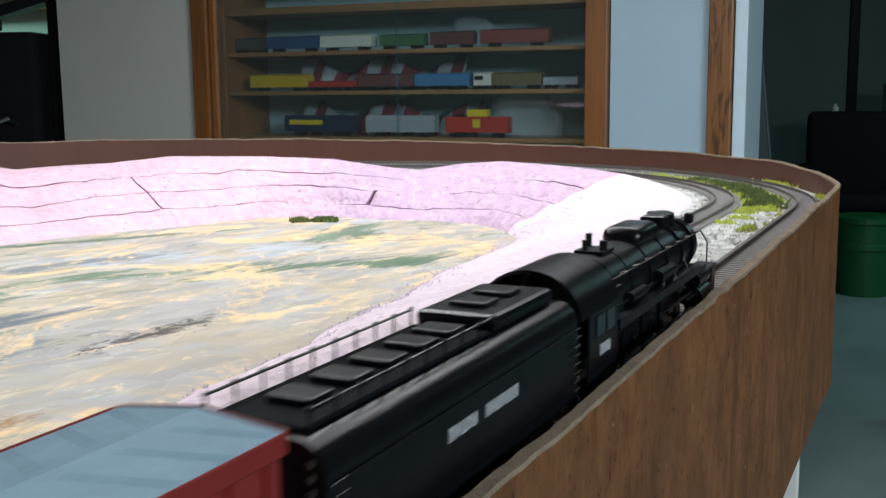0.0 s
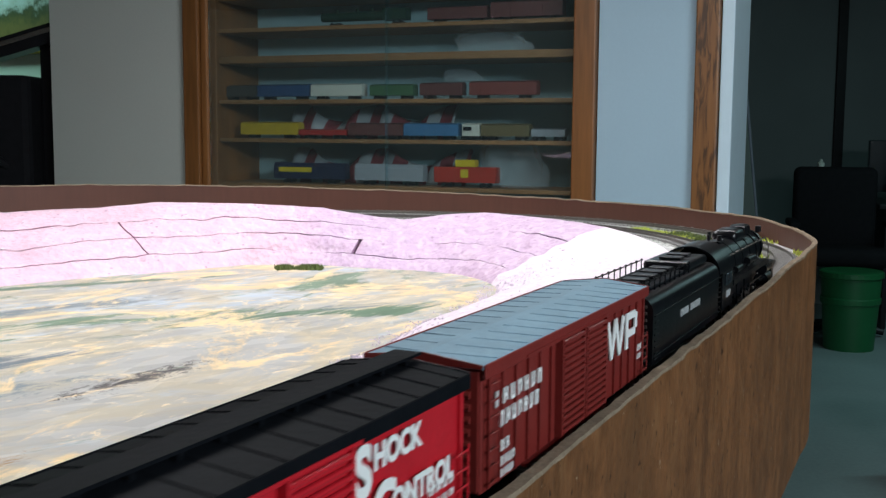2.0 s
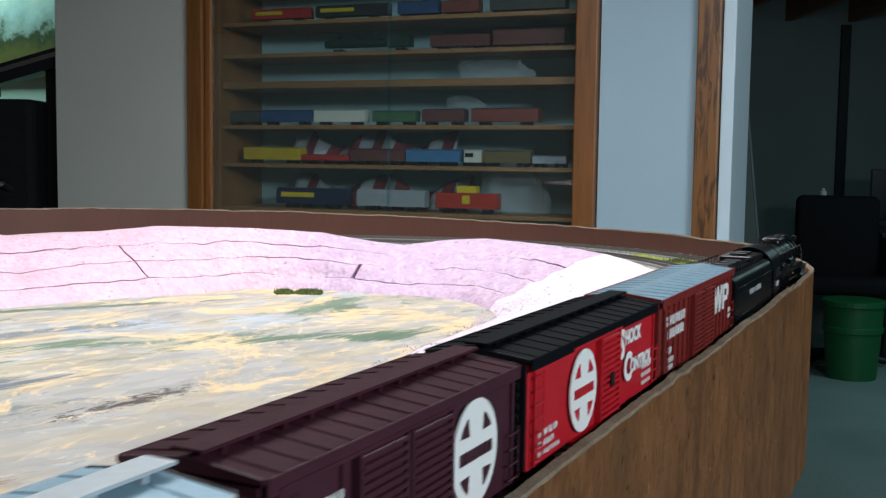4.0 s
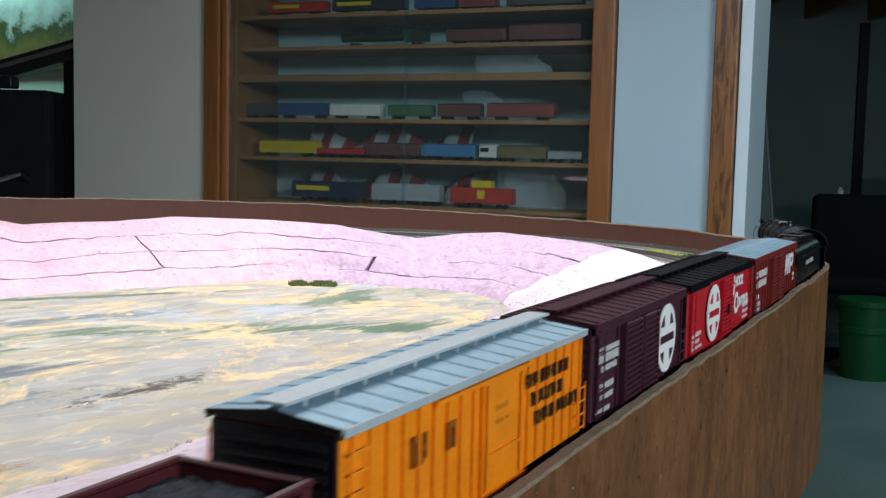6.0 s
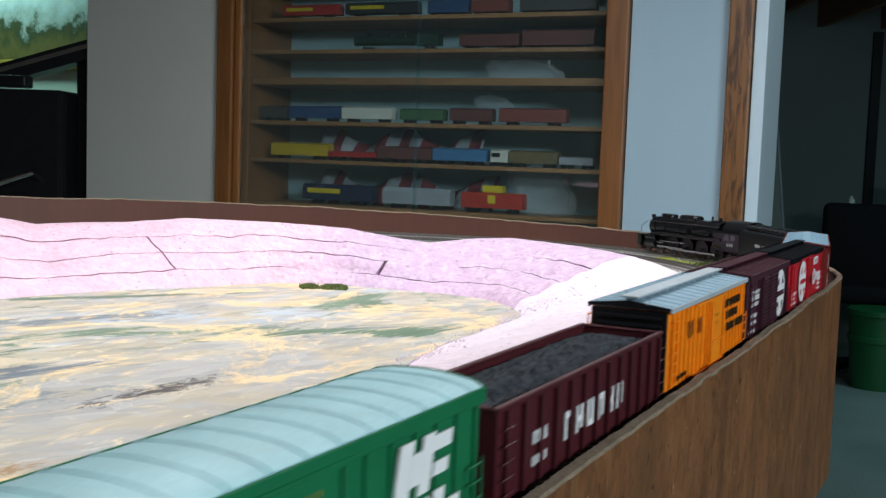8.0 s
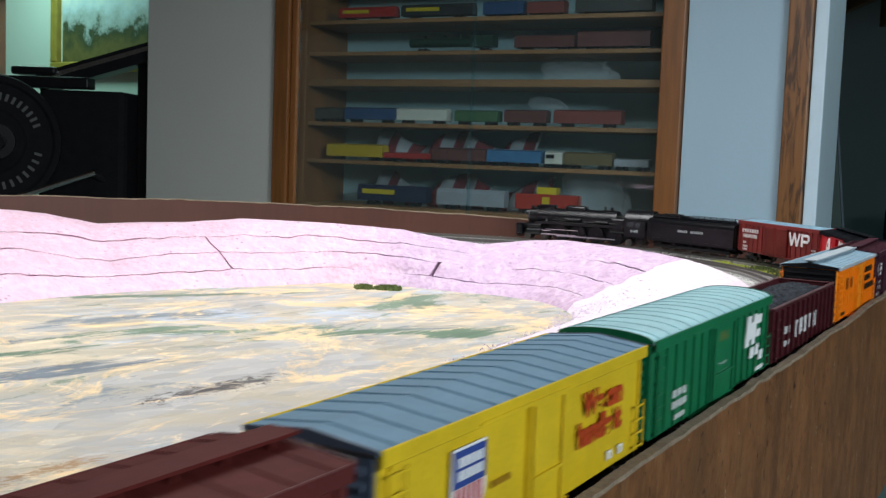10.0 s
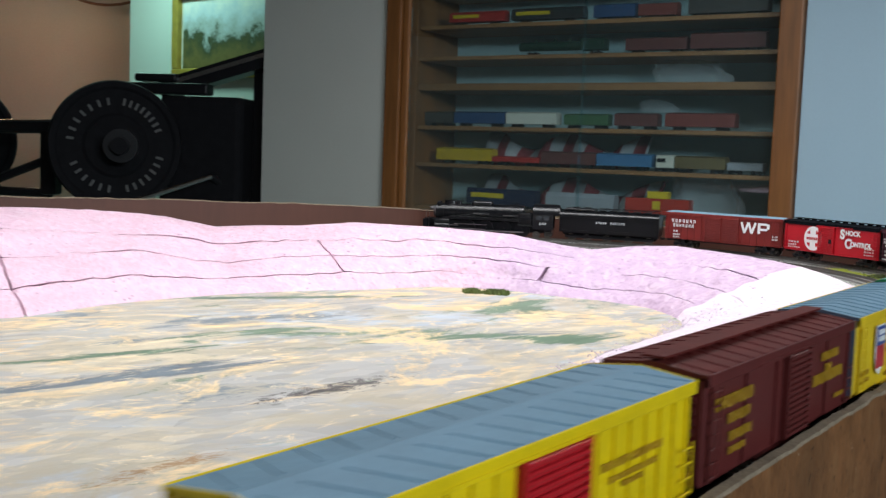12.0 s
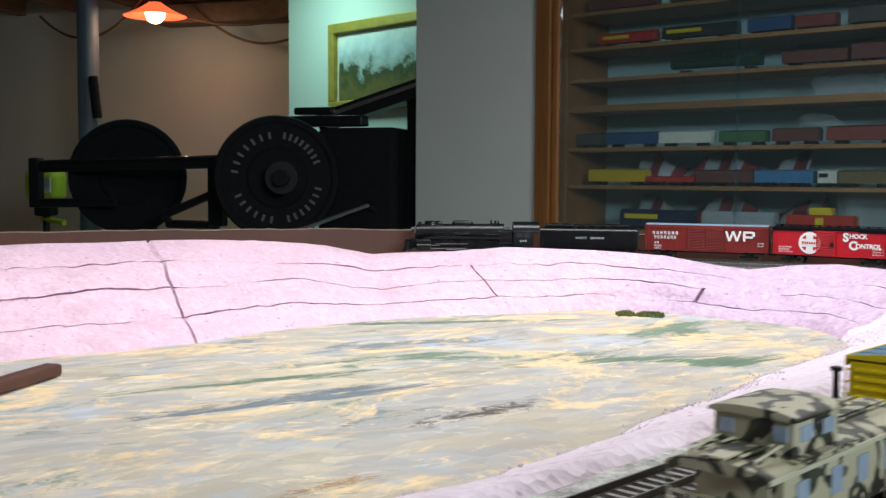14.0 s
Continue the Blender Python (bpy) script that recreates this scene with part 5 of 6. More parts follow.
def tender():
    ob = holder("tender", "black steam locomotive tender with railings and worn white lettering", "tender", "cars of the freight train")
    h, top = L_TEND / 2, 0.0435
    prof = [(-W, SILL), (W, SILL), (W, top - 0.007)] + [(W - 0.007 + 0.007 * math.cos(math.pi / 2 * i / 6), top - 0.007 + 0.007 * math.sin(math.pi / 2 * i / 6)) for i in range(1, 7)] \
        + [(-W + 0.007 - 0.007 * math.sin(math.pi / 2 * i / 6), top - 0.007 + 0.007 * math.cos(math.pi / 2 * i / 6)) for i in range(0, 7)]
    part("tank", extrude_profile(prof, -h, h), M_LOCO, ob, smooth=True)
    part("oil_bunker", rounded_box(0.022, h - 0.006, -0.0125, 0.0125, top + 0.0001, top + 0.005, 0.0018), M_LOCO, ob)
    part("deck", rounded_box(-h + 0.003, 0.020, -0.0118, 0.0118, top + 0.0001, top + 0.0014, 0.0005, 1), M_ROOFBLACK, ob)
    for x in (-0.055, -0.038, -0.021, -0.004, 0.012):
        part("hatch", rounded_box(x - 0.005, x + 0.005, -0.006, 0.006, top + 0.0015, top + 0.0034, 0.0008), M_BLACK, ob)
    for x in (0.035, 0.052):
        part("hatch", rounded_box(x - 0.005, x + 0.005, -0.006, 0.006, top + 0.0051, top + 0.0066, 0.0008), M_BLACK, ob)
    for sgn in (-1, 1):
        bm = bmesh.new()
        y = sgn * 0.0126
        cyl(bm, (-h + 0.003, y, top + 0.0052), (0.02, y, top + 0.0052), 0.0004, 6)
        for i in range(10):
            x = -h + 0.003 + i * (0.02 + h - 0.003) / 9
            cyl(bm, (x, y, top), (x, y, top + 0.0052), 0.00035, 6)
            bmesh.ops.create_icosphere(bm, subdivisions=1, radius=0.0008, matrix=Matrix.Translation((x, y, top + 0.0054)))
        part("railing", bm, M_LOCO, ob)
        bm = bmesh.new()
        for xw, nw, kw in ((-0.020, 0.017, 5), (0.002, 0.022, 7)):
            a = xw if sgn < 0 else -xw - nw
            bar_word(bm, a, 0.0268, nw, 0.0034, kw, sgn, None, W + 0.0003)
        part("lettering", bm, M_DULLWHITE, ob, "worn white lettering reduced to plain bars")
        bm = bmesh.new()
        for i in range(2):
            z = (SILL + 0.003, top - 0.009)[i]
            box(bm, -h + 0.002, h - 0.002, *sorted((sgn * (W + 0.0001), sgn * (W + 0.0005))), z, z + 0.0006)
        part("rivet_strip", bm, M_LOCO, ob)
        for x in (-h + 0.003, h - 0.003):
            bm = bmesh.new()
            for i in range(8):
                cyl(bm, (x - 0.003, sgn * (W + 0.001), SILL + 0.003 + i * 0.0028), (x + 0.003, sgn * (W + 0.001), SILL + 0.003 + i * 0.0028), 0.0003, 6)
            part("ladder", bm, M_LOCO, ob)
    bm = bmesh.new()
    for i in range(9):
        z = SILL + 0.002 + i * 0.003
        box(bm, -h - 0.0012, -h - 0.0001, -0.0155, -0.0145, z, z + 0.0012)
        box(bm, -h - 0.0012, -h - 0.0001, 0.0145, 0.0155, z, z + 0.0012)
    part("rear_ladder", bm, M_STEELDARK, ob)
    part("coupler", rounded_box(-h - 0.0066, -h, -0.0015, 0.0015, 0.0085, 0.0115, 0.0005, 1), M_BLACK, ob)
    part("underframe", box(bmesh.new(), -h + 0.003, h - 0.003, -0.008, 0.008, SILL - 0.004, SILL - 0.0002), M_BLACK, ob)
    for x in (-0.058, -0.028, 0.004, 0.034, 0.058):
        t = part("wheelset", mesh_wheels, None, ob, at=pose(x, 0, 0.0052))
    for sgn in (-1, 1):
        part("truck_frame", rounded_box(-0.066, 0.066, *sorted((sgn * 0.0115, sgn * 0.0135)), 0.004, 0.0088, 0.0008, 1), M_LOCO, ob)
    return ob


M_DULLWHITE = material("worn_white_lettering", (0.5, 0.52, 0.54), 0.6)
DRIVER_X = (-0.046, -0.0205, 0.005, 0.0305)
DRIVER_R = 0.0118


def locomotive():
    ob = holder("steam_locomotive", "black model steam locomotive with eight driving wheels and silvery rods", "locomotive", "cars of the freight train")
    h = L_LOCO / 2
    cz, r = 0.0345, 0.0128
    bm = lathe(bmesh.new(), [(0.0105, h - 0.021), (r * 0.97, h - 0.022), (r * 0.97, 0.055), (r, 0.055), (r, 0.02), (r * 1.03, 0.02), (r * 1.05, -0.048)], Matrix.Translation((0, 0, cz)) @ Euler((0, math.pi / 2, 0)).to_matrix().to_4x4(), 32)
    part("boiler", bm, M_LOCO, ob, smooth=True)
    for x in (-0.03, -0.005, 0.02, 0.045, 0.065):
        bm = lathe(bmesh.new(), [(r * 1.07, x - 0.0005), (r * 1.07, x + 0.0005)], Matrix.Translation((0, 0, cz)) @ Euler((0, math.pi / 2, 0)).to_matrix().to_4x4(), 32)
        part("boiler_band", bm, M_LOCO, ob)
    bm = lathe(bmesh.new(), [(0.0095, h - 0.0208), (0.0085, h - 0.0185), (0.003, h - 0.0175)], Matrix.Translation((0, 0, cz)) @ Euler((0, math.pi / 2, 0)).to_matrix().to_4x4(), 28)
    part("smokebox_door", bm, M_GRAPHITE, ob, "dull graphite smokebox door", smooth=True)
    bm = bmesh.new()
    cyl(bm, (h - 0.018, 0, cz + 0.004), (h - 0.013, 0, cz + 0.004), 0.0030, 16)
    part("headlight", bm, M_GRAPHITE, ob)
    # domes and stack
    part("sand_dome", rounded_box(-0.004, 0.026, -0.0085, 0.0085, cz + r * 0.7, cz + r + 0.0052, 0.004, 4), M_LOCO, ob, smooth=True)
    bm = lathe(bmesh.new(), [(0.0075, 0), (0.007, 0.004), (0.0068, 0.0075), (0.005, 0.0082)], Matrix.Translation((0.056, 0, cz + r * 0.72)) @ Matrix.Diagonal((1.3, 0.85, 1, 1)), 24)
    part("smoke_stack", bm, M_LOCO, ob, smooth=True)
    part("stack_casing", rounded_box(0.041, 0.050, -0.006, 0.006, cz + r * 0.7, cz + r + 0.0045, 0.002), M_LOCO, ob, smooth=True)
    for sgn in (-1, 1):
        part("marker_lamp", rounded_box(h - 0.028, h - 0.024, *sorted((sgn * 0.007, sgn * 0.011)), cz + 0.0105, cz + 0.0155, 0.0008), M_BLACK, ob)
    bm = bmesh.new()
    cyl(bm, (-0.03, 0.004, cz + r), (-0.03, 0.004, cz + r + 0.0065), 0.0012, 10)
    cyl(bm, (-0.036, -0.004, cz + r), (-0.036, -0.004, cz + r + 0.005), 0.0015, 10)
    cyl(bm, (-0.040, 0.002, cz + r), (-0.040, 0.002, cz + r + 0.0055), 0.001, 10)
    box(bm, -0.042, -0.028, -0.0055, 0.0055, cz + r, cz + r + 0.0015)
    part("safety_valves", bm, M_LOCO, ob)
    # firebox and cab
    part("firebox", rounded_box(-0.062, -0.040, -0.0145, 0.0145, 0.017, cz + 0.004, 0.003), M_LOCO, ob)
    rc = W
    roof = [(rc, 0.036)] + [(rc * math.cos(math.pi * i / 14), 0.036 + 0.0155 * math.sin(math.pi * i / 14)) for i in range(15)] + [(-rc, 0.036)]
    inner = [(y * 0.94, z - 0.0009) for y, z in roof][::-1]
    bm = extrude_profile(roof[:-1] + inner[1:], -h, -0.061)
    part("cab_roof", bm, M_LOCO, ob, smooth=True)
    part("cab_front", extrude_profile([(-rc + 0.0014, 0.014), (rc - 0.0014, 0.014)] + [(y * 0.93, z - 0.001) for y, z in roof[1:-1]], -0.0640, -0.0626), M_LOCO, ob)
    for sgn in (-1, 1):
        part("cab_side", rounded_box(-0.090, -0.0612, *sorted((sgn * (W - 0.0012), sgn * W)), 0.014, 0.0362, 0.0003, 1), M_LOCO, ob)
        for x in (-0.080, -0.070):
            part("cab_window", rounded_box(x - 0.004, x + 0.004, *sorted((sgn * (W + 0.0001), sgn * (W + 0.0005))), 0.0275, 0.0345, 0.0001, 1), M_PANEDARK, ob, "dark cab window")
        bm = bmesh.new()
        a = -0.081 if sgn < 0 else 0.069 - 0.15
        bar_word(bm, -0.080, 0.0205, 0.011, 0.0036, 3, sgn, None, W + 0.0004)
        part("number_bars", bm, M_DULLWHITE, ob, "cab number reduced to plain bars")
        # running board with steps, handrail, pipes
        bm = box(bmesh.new(), -0.060, 0.058, *sorted((sgn * 0.0128, sgn * 0.0185)), 0.0268, 0.0280)
        box(bm, 0.058, 0.066, *sorted((sgn * 0.0128, sgn * 0.0185)), 0.0235, 0.0268)
        box(bm, 0.066, h - 0.008, *sorted((sgn * 0.009, sgn * 0.0185)), 0.0225, 0.0237)
        box(bm, -0.060, 0.058, *sorted((sgn * 0.0180, sgn * 0.0187)), 0.0245, 0.0280)
        part("running_board", bm, M_LOCO, ob)
        bm = bmesh.new()
        for i in range(9):
            x = -0.055 + i * 0.0155
            cyl(bm, (x, sgn * r * 0.93, cz + 0.0065), (x, sgn * (r + 0.0018), cz + 0.0072), 0.00035, 6)
        cyl(bm, (-0.056, sgn * (r + 0.0018), cz + 0.0072), (0.072, sgn * (r + 0.0018), cz + 0.0072), 0.00035, 6)
        part("handrail", bm, M_STEELDARK, ob)
        bm = bmesh.new()
        for x0, x1, z, y in ((-0.05, 0.04, 0.0305, 0.0142), (-0.05, 0.06, 0.0245, 0.0150)):
            cyl(bm, (x0, sgn * y, z), (x1, sgn * y, z), 0.0007, 8)
        cyl(bm, (0.0, sgn * 0.0148, 0.0325), (0.022, sgn * 0.0148, 0.0325), 0.0026, 14)
        cyl(bm, (-0.038, sgn * 0.0148, 0.0312), (-0.02, sgn * 0.0148, 0.0312), 0.0022, 14)
        for x in (-0.02, 0.012, 0.03, 0.05):
            cyl(bm, (x, sgn * 0.0142, 0.028), (x - 0.003, sgn * 0.006, cz + r * 0.9), 0.0006, 8)
        part("piping", bm, M_LOCO, ob)
        bm = bmesh.new()
        cyl(bm, (0.056, sgn * 0.0150, 0.0125), (0.076, sgn * 0.0150, 0.0125), 0.0052, 18)
        cyl(bm, (0.056, sgn * 0.0150, 0.0205), (0.076, sgn * 0.0150, 0.0205), 0.0040, 18)
        part("cylinder", bm, M_LOCO, ob, smooth=True)
        bm = bmesh.new()
        box(bm, DRIVER_X[0] - 0.003, DRIVER_X[3] + 0.003, *sorted((sgn * 0.0152, sgn * 0.0162)), 0.0070, 0.0092)
        part("side_rod", bm, M_STEEL, ob, "bright steel side rod")
        bm = bmesh.new()
        box(bm, DRIVER_X[2], 0.058, *sorted((sgn * 0.0164, sgn * 0.0172)), 0.0088, 0.0106)
        box(bm, DRIVER_X[2] - 0.002, DRIVER_X[3] + 0.018, *sorted((sgn * 0.0164, sgn * 0.0170)), 0.0165, 0.0174)
        box(bm, DRIVER_X[3] + 0.012, 0.057, *sorted((sgn * 0.0158, sgn * 0.0170)), 0.0140, 0.0152)
        part("main_rod", bm, M_STEEL, ob, "bright steel main rod and valve gear")
        bm = bmesh.new()
        for i in range(3):
            box(bm, -0.088, -0.078, *sorted((sgn * 0.0145, sgn * 0.0175)), 0.0045 + i * 0.004, 0.0053 + i * 0.004)
        for x in (-0.0885, -0.0785):
            box(bm, x, x + 0.0007, *sorted((sgn * 0.0145, sgn * 0.0175)), 0.0045, 0.0145)
        part("cab_steps", bm, M_LOCO, ob)
        part("front_step", rounded_box(h - 0.013, h - 0.005, *sorted((sgn * 0.010, sgn * 0.0175)), 0.0075, 0.0222, 0.0008, 1), M_LOCO, ob)
    part("frame", rounded_box(-h + 0.012, h - 0.006, -0.0055, 0.0055, 0.0075, 0.0225, 0.0008, 1), M_BLACK, ob)
    # pilot
    bm = bmesh.new()
    box(bm, h - 0.010, h - 0.006, -0.0165, 0.0165, 0.0165, 0.0222)
    for i in range(11):
        y = -0.014 + i * 0.0028
        cyl(bm, (h - 0.007, y, 0.0165), (h - 0.001 - abs(y) * 0.35, y * 0.9, 0.0035), 0.0006, 6)
    box(bm, h - 0.009, h - 0.002, -0.013, 0.013, 0.003, 0.0042)
    part("pilot", bm, M_LOCO, ob)
    for sgn in (-1, 1):
        bm = cyl(bmesh.new(), (h - 0.009, sgn * 0.014, 0.0232), (h - 0.009, sgn * 0.014, 0.034), 0.0004, 6)
        cyl(bm, (h - 0.009, sgn * 0.014, 0.034), (h - 0.022, sgn * 0.0135, cz + 0.007), 0.0004, 6)
        part("front_handrail", bm, M_STEELDARK, ob)
    # wheels
    bm = bmesh.new()
    cyl(bm, (0, -0.012, 0), (0, 0.012, 0), 0.0018, 10)
    for y in (-0.0092, 0.0092):
        lathe(bm, [(DRIVER_R - 0.0016, -0.0013), (DRIVER_R, -0.0013), (DRIVER_R, 0.0013), (DRIVER_R - 0.0016, 0.0013)], Matrix.Translation((0, y, 0)) @ Euler((math.pi / 2, 0, 0)).to_matrix().to_4x4(), 28)
        for i in range(12):
            a = math.pi * i / 6
            cyl(bm, (0.001 * math.cos(a), y, 0.001 * math.sin(a)), ((DRIVER_R - 0.001) * math.cos(a), y, (DRIVER_R - 0.001) * math.sin(a)), 0.0006, 6)
    for sgn in (-1, 1):
        cyl(bm, (0.0038, sgn * 0.0105, -0.0038), (0.0038, sgn * 0.0150, -0.0038), 0.0011, 8)
    me = mesh_of("driving_axle", bm, M_LOCO)
    drivers = [part("driving_axle", me, None, ob, "spoked black driving wheels", at=pose(x * STRETCH, 0, DRIVER_R)) for x in DRIVER_X]
    for x in (0.0535, 0.0785, -0.066, -0.082):
        part("wheelset", mesh_wheels, None, ob, at=pose(x * STRETCH, 0, 0.0052))
    for piece in ob.children:
        if piece.data.users == 1:
            piece.data.transform(Matrix.Diagonal((STRETCH, 1, 1, 1)))
    return ob, drivers


M_GRAPHITE = material("graphite_paint", (0.10, 0.10, 0.11), 0.5, 0.3)
M_PANEDARK = material("dark_pane", (0.02, 0.025, 0.03), 0.15)


def train():
    P = paint
    red, maroon, brown = P("bright_red", 0.46, 0.012, 0.022), P("plum_brown", 0.055, 0.016, 0.026), P("mineral_brown", 0.095, 0.018, 0.017)
    oxide, orange, green = P("boxcar_red", 0.18, 0.021, 0.018), P("reefer_orange", 0.84, 0.235, 0.007), P("car_green", 0.008, 0.14, 0.055)
    yellow, lemon, black = P("armour_yellow", 0.62, 0.42, 0.015), P("lemon_yellow", 0.66, 0.47, 0.004), M_BLACK
    gold, ink = P("dull_gold", 0.42, 0.24, 0.02), P("black_decal", 0.03, 0.02, 0.01)
    redletter = P("red_decal", 0.42, 0.05, 0.01)
    pale = P("pale_mint_roof", 0.36, 0.61, 0.65)
    wd = M_WHITE
    cars = []
    LN = LENGTHS
    cars.append(boxcar("boxcar", "brownish red double-door boxcar with white lettering and a silvery blue roof", LN[0], oxide, M_STEELROOF, oxide, (-0.0267, 0.0257), 17,
                       [(-0.080, 0.0365, 0.040, 0.0046, 7, wd), (-0.077, 0.0300, 0.034, 0.0046, 7, wd), (-0.076, 0.0225, 0.008, 0.0032, 2, wd), (-0.076, 0.0180, 0.012, 0.0027, 4, wd), (-0.076, 0.0146, 0.011, 0.0022, 4, wd),
                        (0.074, 0.0250, 0.009, 0.0025, 3, wd), (0.074, 0.0215, 0.009, 0.002, 4, wd)], wedge_letters, "diagonal"))
    c = boxcar("boxcar", "bright red boxcar with black roof and round white cross emblem", LN[1], red, M_ROOFBLACK, black, (-0.0096, 0.0180), 2,
               [(-0.073, 0.0225, 0.020, 0.0022, 4, wd), (-0.073, 0.0190, 0.016, 0.0020, 4, wd), (-0.073, 0.0160, 0.022, 0.0015, 6, wd), (0.057, 0.0235, 0.016, 0.0020, 4, wd), (0.057, 0.0200, 0.016, 0.0018, 4, wd), (0.057, 0.0165, 0.016, 0.0015, 5, wd)],
               cross_emblem(-0.0271, 0.0303, 0.0155, red), "walk")
    for sgn in (-1, 1):
        part("placard", box(bmesh.new(), *sorted((-sgn * 0.0018, -sgn * 0.0062)), *sorted((sgn * (W + 0.0031), sgn * (W + 0.0036))), 0.0262, 0.0318), M_BLACK, c, "black placard on the door")
    text_on_side(c, "S", wd, 0.0160, 0.0190, 0.0345, "HOCK", 0.0082, 0.0084, 0.0045)
    text_on_side(c, "C", wd, 0.0160, 0.0270, 0.0235, "ONTROL", 0.0082, 0.0092, 0.0022)
    cars.append(c)
    cars.append(boxcar("boxcar", "plum brown short double-door boxcar with a round white cross emblem", LN[2], maroon, M_PLUMROOF, maroon, (-0.0346, 0.0177), 6,
                       [(-0.0640, 0.0385, 0.026, 0.0020, 9, wd), (-0.0640, 0.0345, 0.026, 0.0032, 7, wd), (-0.0600, 0.0310, 0.020, 0.0022, 6, wd), (-0.0610, 0.0240, 0.018, 0.0024, 4, wd), (-0.0600, 0.0200, 0.016, 0.0020, 5, wd), (-0.0650, 0.0150, 0.018, 0.0018, 5, wd)],
                       cross_emblem(0.0341, 0.0310, 0.0158, maroon), "walk"))
    rust = P("rust_decal", 0.3, 0.09, 0.01)
    cars.append(boxcar("refrigerator_car", "orange refrigerator car with black lettering and a silver ribbed roof", LN[3], orange, M_SILVER, black, (-0.0081, 0.0224), 20,
                       [(0.0265, 0.0390, 0.040, 0.0044, 7, ink), (0.0310, 0.0325, 0.030, 0.0044, 5, ink), (0.0350, 0.0257, 0.044, 0.0044, 7, ink), (-0.070, 0.0160, 0.020, 0.0020, 5, ink), (-0.050, 0.0330, 0.010, 0.0080, 2, rust), (-0.030, 0.0330, 0.009, 0.0075, 1, rust), (0.002, 0.0370, 0.010, 0.0018, 4, ink), (0.002, 0.0330, 0.010, 0.0014, 5, ink)],
                       None, "walk", "plain"))
    cars.append(gondola())
    cars.append(boxcar("boxcar", "green ribbed boxcar with white lettering and a pale mint roof", LN[5], green, pale, green, (-0.016, 0.0198), 16,
                       [(-0.067, 0.0250, 0.019, 0.0028, 3, wd), (-0.067, 0.0205, 0.019, 0.0028, 4, wd), (-0.064, 0.0160, 0.014, 0.0018, 4, wd), (-0.004, 0.0390, 0.016, 0.0042, 3, gold), (-0.004, 0.0280, 0.014, 0.0016, 4, wd), (-0.004, 0.0240, 0.014, 0.0016, 4, wd)],
                       slanted_mark, "panels", "plain", True))
    c = boxcar("boxcar", "yellow boxcar with a striped shield, red slogan and blue-grey roof", LN[6], yellow, M_BLUEROOF, P("steel_blue_end", 0.07, 0.09, 0.13), (-0.0108, 0.0144), 2,
               [(-0.080, 0.0215, 0.018, 0.0024, 4, gold), (-0.080, 0.0180, 0.018, 0.0020, 5, gold), (-0.032, 0.0160, 0.014, 0.0020, 4, gold), (0.052, 0.0165, 0.007, 0.0030, 1, wd), (0.062, 0.0165, 0.007, 0.0030, 1, wd), (-0.032, 0.0285, 0.012, 0.0018, 4, gold)],
               shield(-0.0459, 0.0310, 0.0088, 0.0125), "panels", "plain")
    text_on_side(c, "We can", redletter, 0.0108, 0.0290, 0.0355)
    text_on_side(c, "handle it", redletter, 0.0108, 0.0250, 0.0265)
    cars.append(c)
    cars.append(boxcar("boxcar", "mineral brown boxcar with dull gold lettering and louvred door", LN[7], brown, M_BROWNROOF, brown, (-0.0089, 0.0205), 6,
                       [(0.0400, 0.0380, 0.024, 0.0036, 6, gold), (0.0460, 0.0330, 0.009, 0.0032, 2, gold), (0.0300, 0.0285, 0.042, 0.0046, 9, gold), (0.062, 0.0190, 0.014, 0.0018, 4, gold), (-0.078, 0.0370, 0.036, 0.0044, 7, gold), (-0.066, 0.0310, 0.022, 0.0036, 4, gold), (-0.064, 0.0245, 0.022, 0.0034, 5, gold), (-0.064, 0.0200, 0.016, 0.0024, 4, gold)],
                       None, "walk"))
    cars.append(boxcar("boxcar", "lemon yellow boxcar with a red louvred door and blue-grey roof", LN[8], lemon, M_BLUEROOF, lemon, (-0.0167, 0.0182), 18,
                       [(0.027, 0.0345, 0.040, 0.0024, 9, gold), (0.032, 0.0305, 0.032, 0.0018, 8, gold), (0.040, 0.0280, 0.014, 0.0016, 4, gold), (0.056, 0.0150, 0.010, 0.0024, 4, ink)],
                       None, "diagonal", P("door_red", 0.40, 0.012, 0.018)))
    return cars


def wedge_letters(ob, sgn):
    """Two large white marks: a zigzag and a hooked bar."""
    y = W + 0.0013
    def bar(bm, x0, z0, x1, z1, t):
        d = Vector((x1 - x0, 0, z1 - z0))
        a = math.atan2(d.z, d.x)
        f = 1 if sgn < 0 else -1
        m = Matrix.Translation((f * (x0 + x1) / 2, sgn * y, (z0 + z1) / 2)) @ Euler((0, -a * f, 0)).to_matrix().to_4x4()
        box(bm, -d.length / 2, d.length / 2, -0.0003, 0.0003, -t / 2, t / 2, m)
    bm = bmesh.new()
    top, low = 0.0435, 0.0290
    for x0, z0, x1, z1 in ((0.0300, top, 0.0350, low), (0.0350, low, 0.0403, top), (0.0403, top, 0.0455, low), (0.0455, low, 0.0508, top)):
        bar(bm, x0, z0, x1, z1, 0.0030)
    part("white_zigzag", bm, M_WHITE, ob, "large white painted zigzag mark")
    bm = bmesh.new()
    bar(bm, 0.0560, low, 0.0560, top, 0.0036)
    bar(bm, 0.0560, top - 0.0014, 0.0680, top - 0.0014, 0.003)
    bar(bm, 0.0560, 0.0350, 0.0680, 0.0350, 0.003)
    bar(bm, 0.0690, 0.0360, 0.0690, top - 0.0010, 0.0036)
    part("white_hook", bm, M_WHITE, ob, "large white painted hooked mark")


